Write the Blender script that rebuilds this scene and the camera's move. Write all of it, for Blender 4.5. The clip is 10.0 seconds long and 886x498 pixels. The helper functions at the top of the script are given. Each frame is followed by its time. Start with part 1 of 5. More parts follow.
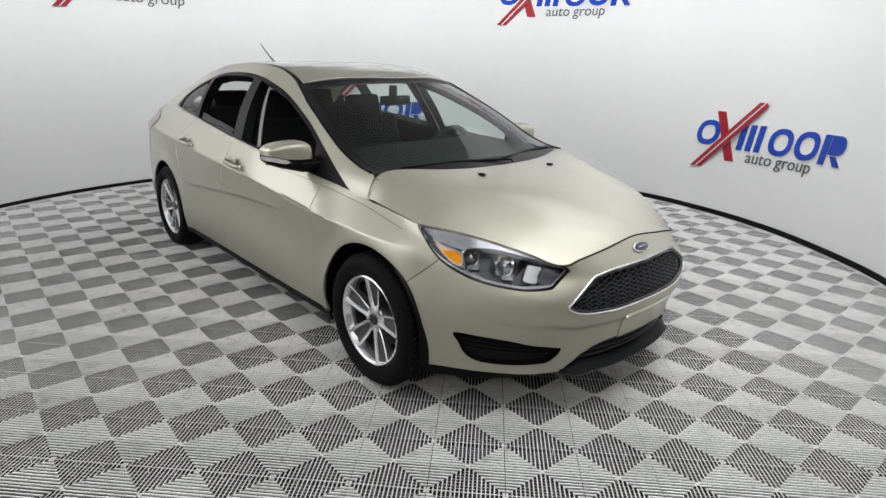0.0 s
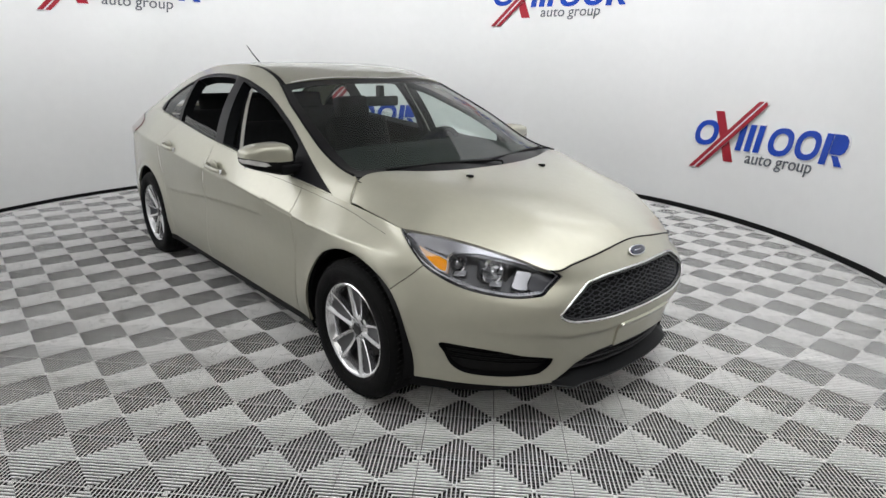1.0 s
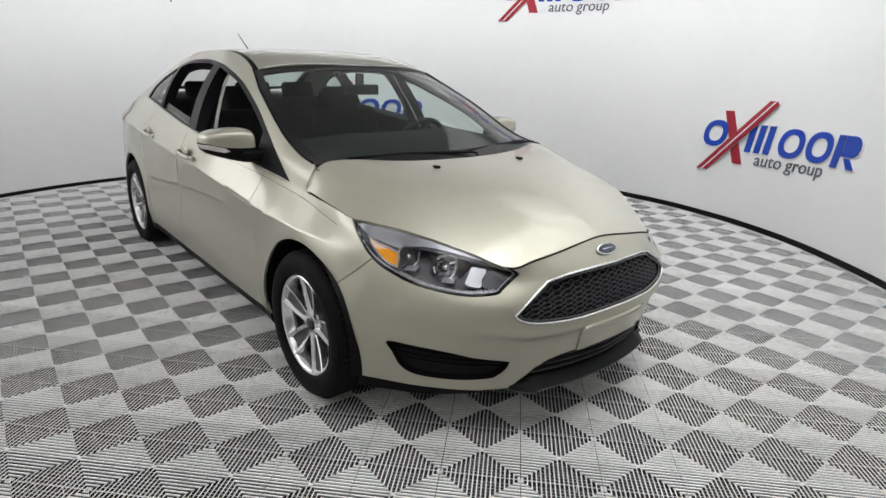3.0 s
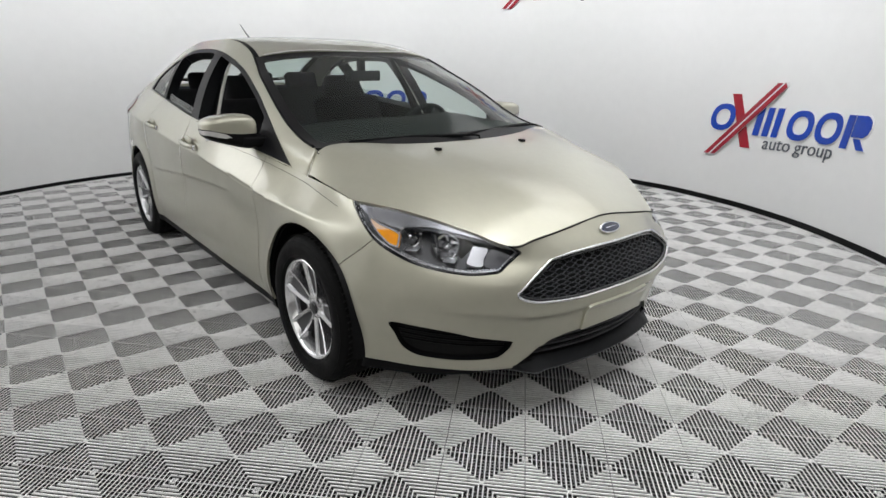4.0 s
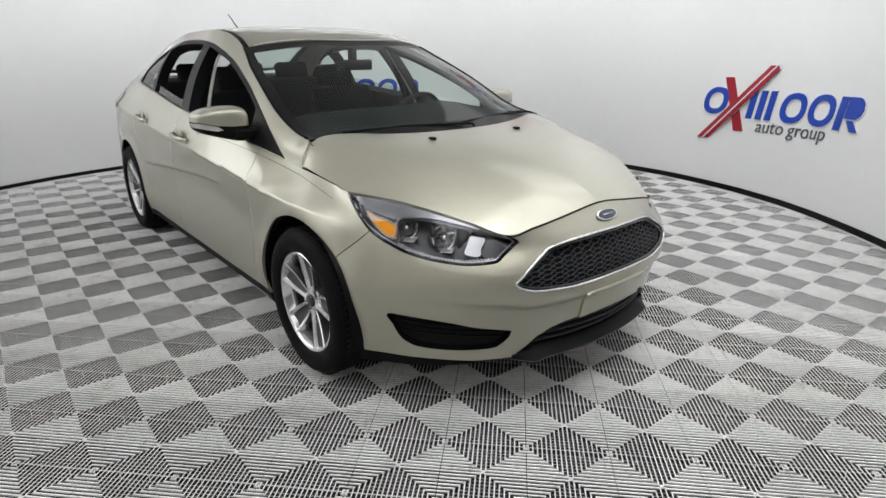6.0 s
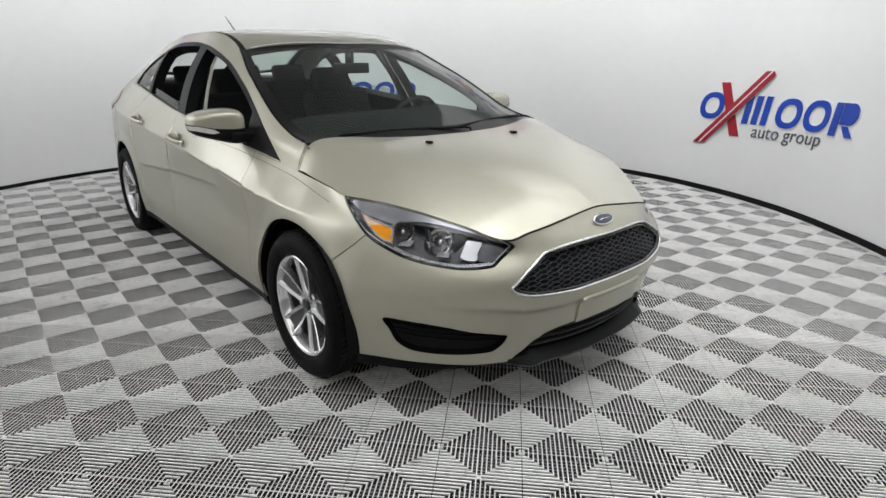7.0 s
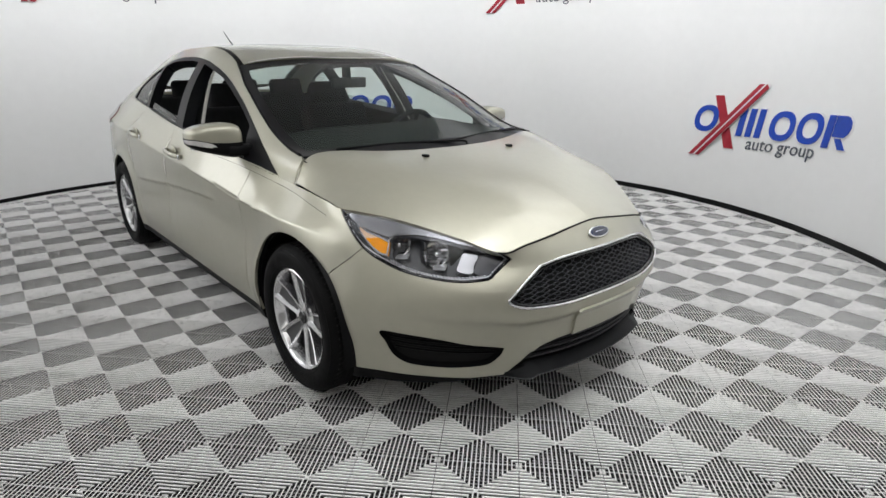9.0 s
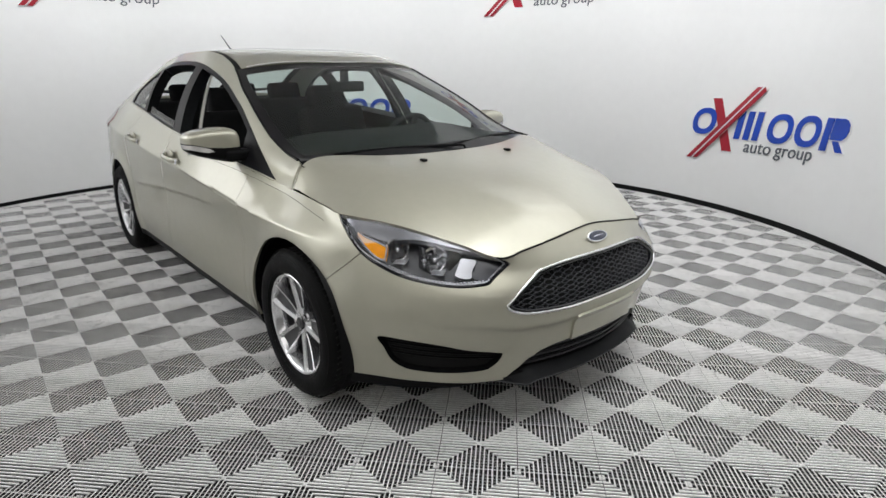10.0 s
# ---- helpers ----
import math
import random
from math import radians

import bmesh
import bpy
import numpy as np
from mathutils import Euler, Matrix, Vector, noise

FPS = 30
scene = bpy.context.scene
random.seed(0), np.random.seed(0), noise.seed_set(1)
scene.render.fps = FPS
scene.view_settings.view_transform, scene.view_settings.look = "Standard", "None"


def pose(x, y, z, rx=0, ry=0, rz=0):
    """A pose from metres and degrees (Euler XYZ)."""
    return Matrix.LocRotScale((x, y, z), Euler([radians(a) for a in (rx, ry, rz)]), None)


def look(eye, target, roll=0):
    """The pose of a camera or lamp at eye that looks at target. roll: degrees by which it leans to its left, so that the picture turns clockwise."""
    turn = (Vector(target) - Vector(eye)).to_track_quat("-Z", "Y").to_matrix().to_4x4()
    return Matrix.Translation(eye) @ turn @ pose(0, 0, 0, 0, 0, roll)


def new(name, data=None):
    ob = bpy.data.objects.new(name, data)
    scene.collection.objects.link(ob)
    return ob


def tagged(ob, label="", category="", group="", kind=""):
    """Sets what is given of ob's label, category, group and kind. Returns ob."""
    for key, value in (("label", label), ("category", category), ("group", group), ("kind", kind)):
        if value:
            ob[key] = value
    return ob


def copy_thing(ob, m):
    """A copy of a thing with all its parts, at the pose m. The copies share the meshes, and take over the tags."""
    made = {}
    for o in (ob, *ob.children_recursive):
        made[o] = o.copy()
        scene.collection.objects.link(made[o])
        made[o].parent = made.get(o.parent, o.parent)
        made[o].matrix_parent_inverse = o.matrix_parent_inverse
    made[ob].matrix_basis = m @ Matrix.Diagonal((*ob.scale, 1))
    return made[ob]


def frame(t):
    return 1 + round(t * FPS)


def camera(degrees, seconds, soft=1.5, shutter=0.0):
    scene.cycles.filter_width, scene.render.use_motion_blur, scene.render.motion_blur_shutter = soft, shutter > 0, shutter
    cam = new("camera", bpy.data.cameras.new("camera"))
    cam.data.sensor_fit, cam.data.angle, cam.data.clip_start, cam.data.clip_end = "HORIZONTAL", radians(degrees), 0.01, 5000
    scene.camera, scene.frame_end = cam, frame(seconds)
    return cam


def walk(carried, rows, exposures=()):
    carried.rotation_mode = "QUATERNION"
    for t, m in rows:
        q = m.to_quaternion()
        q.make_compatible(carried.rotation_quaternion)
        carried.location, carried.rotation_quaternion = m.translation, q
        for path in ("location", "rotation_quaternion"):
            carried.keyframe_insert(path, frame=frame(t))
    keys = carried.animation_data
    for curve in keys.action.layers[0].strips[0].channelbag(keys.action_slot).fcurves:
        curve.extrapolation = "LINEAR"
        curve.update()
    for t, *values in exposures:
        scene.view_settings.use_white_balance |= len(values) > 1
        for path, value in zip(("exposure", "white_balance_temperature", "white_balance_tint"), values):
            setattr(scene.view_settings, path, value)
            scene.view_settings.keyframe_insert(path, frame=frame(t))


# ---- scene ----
cam = camera(75.0, 10.0)
PATH = [
    (0, (-0.256, -2.109, 1.457), (-0.402, -0.214, 0.835), 1.5),
    (0.5, (-0.22, -2.08, 1.439), (-0.378, -0.182, 0.828), 1.1),
    (1, (-0.205, -1.984, 1.421), (-0.352, -0.084, 0.815), 1.0),
    (1.5, (-0.218, -1.856, 1.413), (-0.341, 0.047, 0.81), 2.0),
    (2, (-0.128, -1.825, 1.418), (-0.258, 0.082, 0.827), 2.9),
    (2.5, (-0.022, -1.83, 1.395), (-0.209, 0.07, 0.798), 2.9),
    (4, (0.068, -1.837, 1.305), (-0.18, 0.047, 0.682), 0.8),
    (4.5, (0.068, -1.837, 1.296), (-0.185, 0.044, 0.666), 0.5),
    (5, (0.063, -1.833, 1.294), (-0.185, 0.041, 0.642), 0.1),
    (5.5, (0.055, -1.829, 1.303), (-0.176, 0.044, 0.64), -0.2),
    (7, (0.054, -1.82, 1.312), (-0.159, 0.058, 0.66), 0.3),
    (7.5, (0.054, -1.823, 1.315), (-0.159, 0.059, 0.673), 0.7),
    (8, (0.055, -1.822, 1.318), (-0.156, 0.066, 0.693), 0.7),
    (8.5, (0.058, -1.825, 1.322), (-0.148, 0.064, 0.698), 0.5),
    (9, (0.059, -1.827, 1.318), (-0.147, 0.066, 0.705), 0.2),
    (9.5, (0.061, -1.817, 1.324), (-0.146, 0.077, 0.718), 0.1),
    (10, (0.06, -1.818, 1.325), (-0.142, 0.078, 0.72), 0.1),
]
walk(cam, [(t, look(eye, target, roll)) for t, eye, target, roll in PATH])

# ---- light: added wall washes, hall fills and fill panels, all unseen, in the booth and the dim hall around it ----
world = bpy.data.worlds.new("world")
scene.world = world
world.use_nodes = True
world.node_tree.nodes["Background"].inputs[0].default_value = (0.9, 0.95, 1.0, 1)
world.node_tree.nodes["Background"].inputs[1].default_value = 0.05
WASH_WATTS, HALL_WATTS, PANEL_WATTS = 6.4, 72, 9.0
CENTRE, RADIUS = (-1.197, 2.044), 3.815      # the round booth; the car stands in its middle
HEADING = -43.2                             # the car's way, degrees
CAR = pose(-0.163, 0.918, 0, 0, 0, HEADING)


def area_lamp(name, at, size, watts, colour, spread=180):
    d = bpy.data.lights.new(name, "AREA")
    d.shape, d.size, d.energy, d.color, d.spread = "DISK", size, watts, colour, radians(spread)
    ob = new(name, d)
    ob.matrix_world = at
    return ob


# unseen lamps, added: shaded bars over the car wash the round wall with light; a soft fill hangs high in the hall in
# front of the opening
for k in range(12):
    a = radians(-26 + 268 * k / 11)
    bar = bpy.data.lights.new("added_wall_wash", "AREA")
    bar.shape, bar.size, bar.size_y, bar.energy, bar.color, bar.spread = "RECTANGLE", 1.2, 0.2, WASH_WATTS * (1.65 if 2 <= k <= 5 else 1.1 if k < 2 else 1.65), (0.97, 0.985, 1.0), radians(105)
    at = Vector((CENTRE[0] + 2.2 * math.cos(a), CENTRE[1] + 2.2 * math.sin(a), 3.3))
    new("added_wall_wash", bar).matrix_world = look(at, at + Vector((math.cos(a), math.sin(a), -1.05)))
area_lamp("hall_fill", look((-0.4, -2.8, 4.45), (-0.1, 0.0, 0.3)), 5.0, HALL_WATTS, (1.0, 0.985, 0.96))
# two more added fills deeper in the hall, to brighten what the paint reflects
for x in (-3.2, 3.2):
    area_lamp("hall_fill", look((x, -6.2, 4.45), (x, -6.4, 0)), 3.0, 0.4 * HALL_WATTS, (1.0, 0.985, 0.96))

# unseen fill panels, added along the booth's rim, and upright at its open end, throw their light inwards on car and
# floor: angle round the booth, distance from its middle, length, width, share of the power, how far they lean in (None:
# upright)
FILL_PANELS = [(a, 3.45, 1.15, 1.7, 0.41, None) for a in (188, 206, 224, 242)] + [(a, 2.5, 1.7, 2.3, 1.0, 0.25) for a in (-22, 4, 30)] + [(304, 3.0, 2.2, 1.6, 2.4, 0.1)]
for a, away, length, width, share, lean in FILL_PANELS:
    panel = bpy.data.lights.new("fill_panel", "AREA")
    panel.shape, panel.size, panel.size_y, panel.energy, panel.color, panel.spread = "RECTANGLE", length, width, PANEL_WATTS * share, (0.985, 0.99, 1.0), radians(110)
    c, d = math.cos(radians(a)), math.sin(radians(a))
    at = Vector((CENTRE[0] + away * c, CENTRE[1] + away * d, 2.35 if lean is None else 3.25))
    new("fill_panel", panel).matrix_world = look(at, at + Vector((-lean * c, -lean * d, -1)) if lean is not None else Vector((-0.5, 0.5, 0.5)))

# ---- materials ----


def material(name, colour, rough=0.5, metal=0.0, coat=0.0, coat_rough=0.04, spec=0.5, vary=0.0, scale=8.0, bump=0.0, bump_scale=60.0, wear=0.0, emit=0.0, random_tint=0.0):
    m = bpy.data.materials.new(name)
    m.use_nodes = True
    nt = m.node_tree
    b = nt.nodes["Principled BSDF"]
    b.inputs["Base Color"].default_value = (*colour, 1)
    b.inputs["Roughness"].default_value = rough
    b.inputs["Metallic"].default_value = metal
    b.inputs["Coat Weight"].default_value = coat
    b.inputs["Coat Roughness"].default_value = coat_rough
    b.inputs["Specular IOR Level"].default_value = spec
    co = nt.nodes.new("ShaderNodeTexCoord")
    if vary or random_tint:
        n = nt.nodes.new("ShaderNodeTexNoise")
        n.inputs["Scale"].default_value, n.inputs["Detail"].default_value = scale, 6
        nt.links.new(co.outputs["Object"], n.inputs["Vector"])
        n2 = nt.nodes.new("ShaderNodeTexNoise")
        n2.inputs["Scale"].default_value, n2.inputs["Detail"].default_value = scale * 9, 3
        nt.links.new(co.outputs["Object"], n2.inputs["Vector"])
        add = nt.nodes.new("ShaderNodeMath")
        add.operation = "ADD"
        nt.links.new(n.outputs["Fac"], add.inputs[0])
        nt.links.new(n2.outputs["Fac"], add.inputs[1])
        last = add.outputs[0]
        if random_tint:
            info = nt.nodes.new("ShaderNodeObjectInfo")
            mul = nt.nodes.new("ShaderNodeMath")
            mul.operation = "MULTIPLY_ADD"
            mul.inputs[1].default_value = random_tint
            nt.links.new(info.outputs["Random"], mul.inputs[0])
            nt.links.new(last, mul.inputs[2])
            last = mul.outputs[0]
        r = nt.nodes.new("ShaderNodeMapRange")
        r.inputs["From Min"].default_value, r.inputs["From Max"].default_value = 0.6, 1.4 + random_tint
        r.inputs["To Min"].default_value, r.inputs["To Max"].default_value = 1 - vary, 1 + vary
        nt.links.new(last, r.inputs["Value"])
        mix = nt.nodes.new("ShaderNodeMix")
        mix.data_type, mix.blend_type = "RGBA", "MULTIPLY"
        mix.inputs["Factor"].default_value = 1
        mix.inputs["A"].default_value = (*colour, 1)
        nt.links.new(r.outputs["Result"], mix.inputs["B"])
        nt.links.new(mix.outputs["Result"], b.inputs["Base Color"])
        if wear:
            rr = nt.nodes.new("ShaderNodeMapRange")
            rr.inputs["From Min"].default_value, rr.inputs["From Max"].default_value = 0.7, 1.3
            rr.inputs["To Min"].default_value, rr.inputs["To Max"].default_value = max(rough - wear, 0.02), rough + wear
            nt.links.new(add.outputs[0], rr.inputs["Value"])
            nt.links.new(rr.outputs["Result"], b.inputs["Roughness"])
    if bump:
        n = nt.nodes.new("ShaderNodeTexNoise")
        n.inputs["Scale"].default_value, n.inputs["Detail"].default_value = bump_scale, 4
        nt.links.new(co.outputs["Object"], n.inputs["Vector"])
        bp = nt.nodes.new("ShaderNodeBump")
        bp.inputs["Strength"].default_value, bp.inputs["Distance"].default_value = bump, 0.01
        nt.links.new(n.outputs["Fac"], bp.inputs["Height"])
        nt.links.new(bp.outputs["Normal"], b.inputs["Normal"])
    if emit:
        b.inputs["Emission Color"].default_value = (*colour, 1)
        b.inputs["Emission Strength"].default_value = emit
    return m


def glass(name, tint, rough=0.0, clear=0.9, gloss=0.045, edge=0.9):
    """A thin pane: mostly see-through, with a mirror's gloss that grows at grazing angles."""
    m = bpy.data.materials.new(name)
    m.use_nodes = True
    nt = m.node_tree
    nt.nodes.remove(nt.nodes["Principled BSDF"])
    out = nt.nodes["Material Output"]
    tr, gl, mx, fr = (nt.nodes.new("ShaderNode" + k) for k in ("BsdfTransparent", "BsdfGlossy", "MixShader", "LayerWeight"))
    tr.inputs["Color"].default_value = (*[c * clear for c in tint], 1)
    gl.inputs["Roughness"].default_value = rough
    fr.inputs["Blend"].default_value = 0.5
    pw, ma = nt.nodes.new("ShaderNodeMath"), nt.nodes.new("ShaderNodeMath")
    pw.operation, ma.operation = "POWER", "MULTIPLY_ADD"
    pw.inputs[1].default_value = 5.0
    ma.inputs[1].default_value, ma.inputs[2].default_value = edge, gloss
    nt.links.new(fr.outputs["Facing"], pw.inputs[0])
    nt.links.new(pw.outputs[0], ma.inputs[0])
    nt.links.new(ma.outputs[0], mx.inputs[0])
    nt.links.new(tr.outputs[0], mx.inputs[1])
    nt.links.new(gl.outputs[0], mx.inputs[2])
    nt.links.new(mx.outputs[0], out.inputs[0])
    return m


PAINT = material("champagne_paint", (0.48, 0.467, 0.375), 0.42, 0.58, 1.0, coat_rough=0.10, vary=0.03, scale=3, bump=0.02, bump_scale=900)
CERAMIC = material("ceramic_black", (0.005, 0.005, 0.006), 0.3, spec=0.3)
# near-white, for highlights painted on as thin bars along panel edges
GLINT = material("painted_edge_glint", (0.88, 0.87, 0.82), 0.3, 0.0, coat=0.5)
BLACK = material("black_plastic", (0.006, 0.006, 0.0065), 0.5, spec=0.10, vary=0.2, scale=30, bump=0.08, bump_scale=500)
GLOSSY = material("gloss_black", (0.012, 0.012, 0.014), 0.12, coat=0.4)
PILLAR = material("satin_pillar_film", (0.007, 0.007, 0.0085), 0.40, spec=0.16, vary=0.15, scale=20)
GREYPL = material("grey_plastic", (0.034, 0.034, 0.037), 0.38, spec=0.5, vary=0.15, scale=20, bump=0.06, bump_scale=400)
GRILLE = material("grille_plastic", (0.024, 0.026, 0.032), 0.35, spec=0.5, vary=0.15, scale=20)
# near-black for the underside, and for shade painted into gaps and hollows
VOID = material("underside_and_gap_shade", (0.006, 0.006, 0.006), 0.9)
RUBBER = material("tyre_rubber", (0.006, 0.006, 0.0062), 0.62, spec=0.11, vary=0.25, scale=14, bump=0.1, bump_scale=120, wear=0.1)
ALLOY = material("alloy", (0.84, 0.84, 0.85), 0.22, 0.9, coat=0.2, vary=0.03, scale=20)
# darker copies of the alloy: shade inside the wheel is put into the colour
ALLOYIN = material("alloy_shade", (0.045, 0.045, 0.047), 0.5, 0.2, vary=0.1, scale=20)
WEBMAT = material("alloy_recess_shade", (0.09, 0.09, 0.093), 0.5, 0.3, vary=0.1, scale=20)
# steel darkened too, for the shade behind the spokes
STEEL = material("brake_steel", (0.04, 0.038, 0.037), 0.45, 0.7, vary=0.25, scale=25, wear=0.1)
DARKCHROME = material("dark_chrome", (0.50, 0.50, 0.51), 0.16, 1.0, vary=0.05)
CHROME = material("chrome", (0.82, 0.82, 0.83), 0.08, 1.0, vary=0.02)
AMBER = material("amber_lens", (1.0, 0.36, 0.0), 0.4, spec=0.1, coat=0.0, vary=0.22, scale=14, bump=0.15, bump_scale=90)
REFLECT = material("lamp_reflector", (0.60, 0.60, 0.62), 0.28, 0.85, vary=0.12, scale=18)
LAMPBODY = material("lamp_bezel", (0.05, 0.052, 0.057), 0.25, 0.3, coat=0.4, vary=0.15, scale=18)
SILVER = material("lamp_silver", (0.30, 0.30, 0.315), 0.22, 0.8, coat=0.3, vary=0.08, scale=18)
SMOKE = material("lamp_smoke", (0.10, 0.10, 0.106), 0.25, 0.3, coat=0.5, vary=0.3, scale=30)
PALE = material("pale_lens", (0.93, 0.62, 0.40), 0.15, coat=0.6, vary=0.15, scale=60)
STRIP = material("clear_strip", (0.74, 0.72, 0.70), 0.18, 0.4, coat=0.6, vary=0.15, scale=40)
LIPMAT = material("lip_plastic", (0.006, 0.0065, 0.0075), 0.5, spec=0.16, vary=0.2, scale=15, bump=0.06, bump_scale=400)
LIPEDGE = material("lighter_lip_edge", (0.06, 0.06, 0.063), 0.5, vary=0.4, scale=30)
REDLENS = material("tail_lens", (0.30, 0.15, 0.145), 0.12, coat=0.6)
CLOTH = material("seat_cloth", (0.013, 0.013, 0.014), 0.95, vary=0.3, scale=25, bump=0.03, bump_scale=120)
DASH = material("dashboard_plastic", (0.009, 0.010, 0.010), 0.7, spec=0.3, vary=0.2, scale=20, bump=0.15, bump_scale=400)
BELTING = material("belt_webbing", (0.55, 0.54, 0.50), 0.8, vary=0.1, scale=40)
HEADLINER = material("headliner", (0.28, 0.27, 0.25), 0.95, vary=0.1, scale=12)
BADGE = material("badge_blue", (0.018, 0.026, 0.06), 0.2, coat=0.6)
WINDOW = glass("clear_glass", (0.80, 0.92, 0.875), clear=0.92, gloss=0.055)
LENS = glass("lamp_lens", (0.97, 0.98, 1.0), rough=0.04, clear=0.96, gloss=0.018, edge=0.12)
TINTED = glass("side_glass", (0.88, 0.93, 0.91), clear=0.92)
WALL = material("white_wall_vinyl", (0.80, 0.80, 0.795), 0.6, vary=0.02, scale=1.2, bump=0.03, bump_scale=7)
CEILING = material("white_ceiling", (0.75, 0.75, 0.74), 0.8, vary=0.03, scale=2)
SOFFIT = material("pale_soffit", (0.78, 0.78, 0.78), 0.9, vary=0.1, scale=2)
HALL = material("hall_paint", (0.70, 0.70, 0.69), 0.8, vary=0.08, scale=2)
SKIRT = material("black_skirting", (0.004, 0.004, 0.0045), 0.5, spec=0.2, vary=0.3, scale=6, bump=0.1, bump_scale=40)
# concrete coloured near-black, so the tile gaps' shade lies in its colour
SLAB = material("slab_gap_shade", (0.008, 0.008, 0.008), 0.9, vary=0.3, scale=5)
TILE = material("grey_floor_tile", (0.86, 0.855, 0.84), 0.42, spec=0.4, vary=0.16, scale=3, bump=0.05, bump_scale=300, wear=0.1, random_tint=0.35)
def scuffed(m):
    """Faint dark scuff marks, drawn out and broken, over the tiles' tops."""
    nt = m.node_tree
    b = nt.nodes["Principled BSDF"]
    geo = nt.nodes.new("ShaderNodeNewGeometry")
    last = b.inputs["Base Color"].links[0].from_socket
    for stretch, scale, low, high, depth in (((1.0, 2.6, 1), 5.0, 0.58, 0.74, 0.36), ((2.2, 1.0, 1), 11.0, 0.60, 0.72, 0.34), ((1, 1, 1), 1.1, 0.50, 0.80, 0.15)):
        mp, n, r, mix = (nt.nodes.new("ShaderNode" + k) for k in ("Mapping", "TexNoise", "MapRange", "Mix"))
        mp.inputs["Scale"].default_value, mp.inputs["Rotation"].default_value = stretch, (0, 0, 0.5)
        n.inputs["Scale"].default_value, n.inputs["Detail"].default_value, n.inputs["Distortion"].default_value = scale, 7, 1.6
        r.inputs["From Min"].default_value, r.inputs["From Max"].default_value, r.inputs["To Max"].default_value = low, high, depth
        mix.data_type = "RGBA"
        mix.inputs["B"].default_value = (0.16, 0.15, 0.14, 1)
        nt.links.new(geo.outputs["Position"], mp.inputs["Vector"])
        nt.links.new(mp.outputs["Vector"], n.inputs["Vector"])
        nt.links.new(n.outputs["Fac"], r.inputs["Value"])
        nt.links.new(r.outputs["Result"], mix.inputs["Factor"])
        nt.links.new(last, mix.inputs["A"])
        last = mix.outputs["Result"]
    nt.links.new(last, b.inputs["Base Color"])


scuffed(TILE)
BLUE = material("sign_blue", (0.011, 0.058, 0.42), 0.22, vary=0.12, scale=4)
RED = material("sign_red", (0.34, 0.010, 0.025), 0.3, vary=0.08, scale=9)
WHITE = material("sign_white", (0.82, 0.82, 0.83), 0.5, vary=0.02)
SLATE = material("sign_grey", (0.10, 0.11, 0.13), 0.45, vary=0.05)

# ---- mesh helpers ----


def mesh_of(name, verts, faces, smooth=True):
    me = bpy.data.meshes.new(name)
    me.from_pydata([tuple(map(float, v)) for v in verts], [], [tuple(map(int, f)) for f in faces])
    me.update()
    if smooth:
        me.polygons.foreach_set("use_smooth", [True] * len(me.polygons))
    return me


def put(name, me, mat, parent=None, label=""):
    ob = new(name, me)
    me.materials.append(mat)
    if parent is not None:
        ob.parent = parent
    return tagged(ob, label) if label else ob


def part(name, bm, mat, parent, label="", smooth=True, angle=None):
    me = bpy.data.meshes.new(name)
    bm.normal_update()
    bm.to_mesh(me)
    bm.free()
    me.polygons.foreach_set("use_smooth", [smooth] * len(me.polygons))
    if smooth and angle:
        me.set_sharp_from_angle(angle=radians(angle))
    return put(name, me, mat, parent, label)


def block(size, at=(0, 0, 0), bevel=0.0, seg=2, bm=None, m=None):
    """A box of that size about a place, with rounded edges."""
    own = bmesh.new()
    bmesh.ops.create_cube(own, size=1, matrix=Matrix.Diagonal((*size, 1)))
    if bevel:
        bmesh.ops.bevel(own, geom=own.edges[:], offset=bevel, segments=seg, affect="EDGES", profile=0.7)
    own.transform(Matrix.Translation(at) if m is None else m)
    if bm is None:
        return own
    join(bm, own)
    return bm


def join(bm, other):
    me = bpy.data.meshes.new("tmp")
    other.to_mesh(me)
    other.free()
    bm.from_mesh(me)
    bpy.data.meshes.remove(me)
    return bm


def lathe(profile, n=48, axis="Y"):
    """Turn a profile of (radius, along) about an axis."""
    bm = bmesh.new()
    rings = []
    for r, h in profile:
        ring = []
        for i in range(n):
            a = 2 * math.pi * i / n
            c, s = r * math.cos(a), r * math.sin(a)
            ring.append(bm.verts.new((c, h, s) if axis == "Y" else (c, s, h)))
        rings.append(ring)
    for a, b in zip(rings, rings[1:]):
        for i in range(n):
            bm.faces.new((a[i], a[(i + 1) % n], b[(i + 1) % n], b[i]))
    bmesh.ops.recalc_face_normals(bm, faces=bm.faces[:])
    return bm


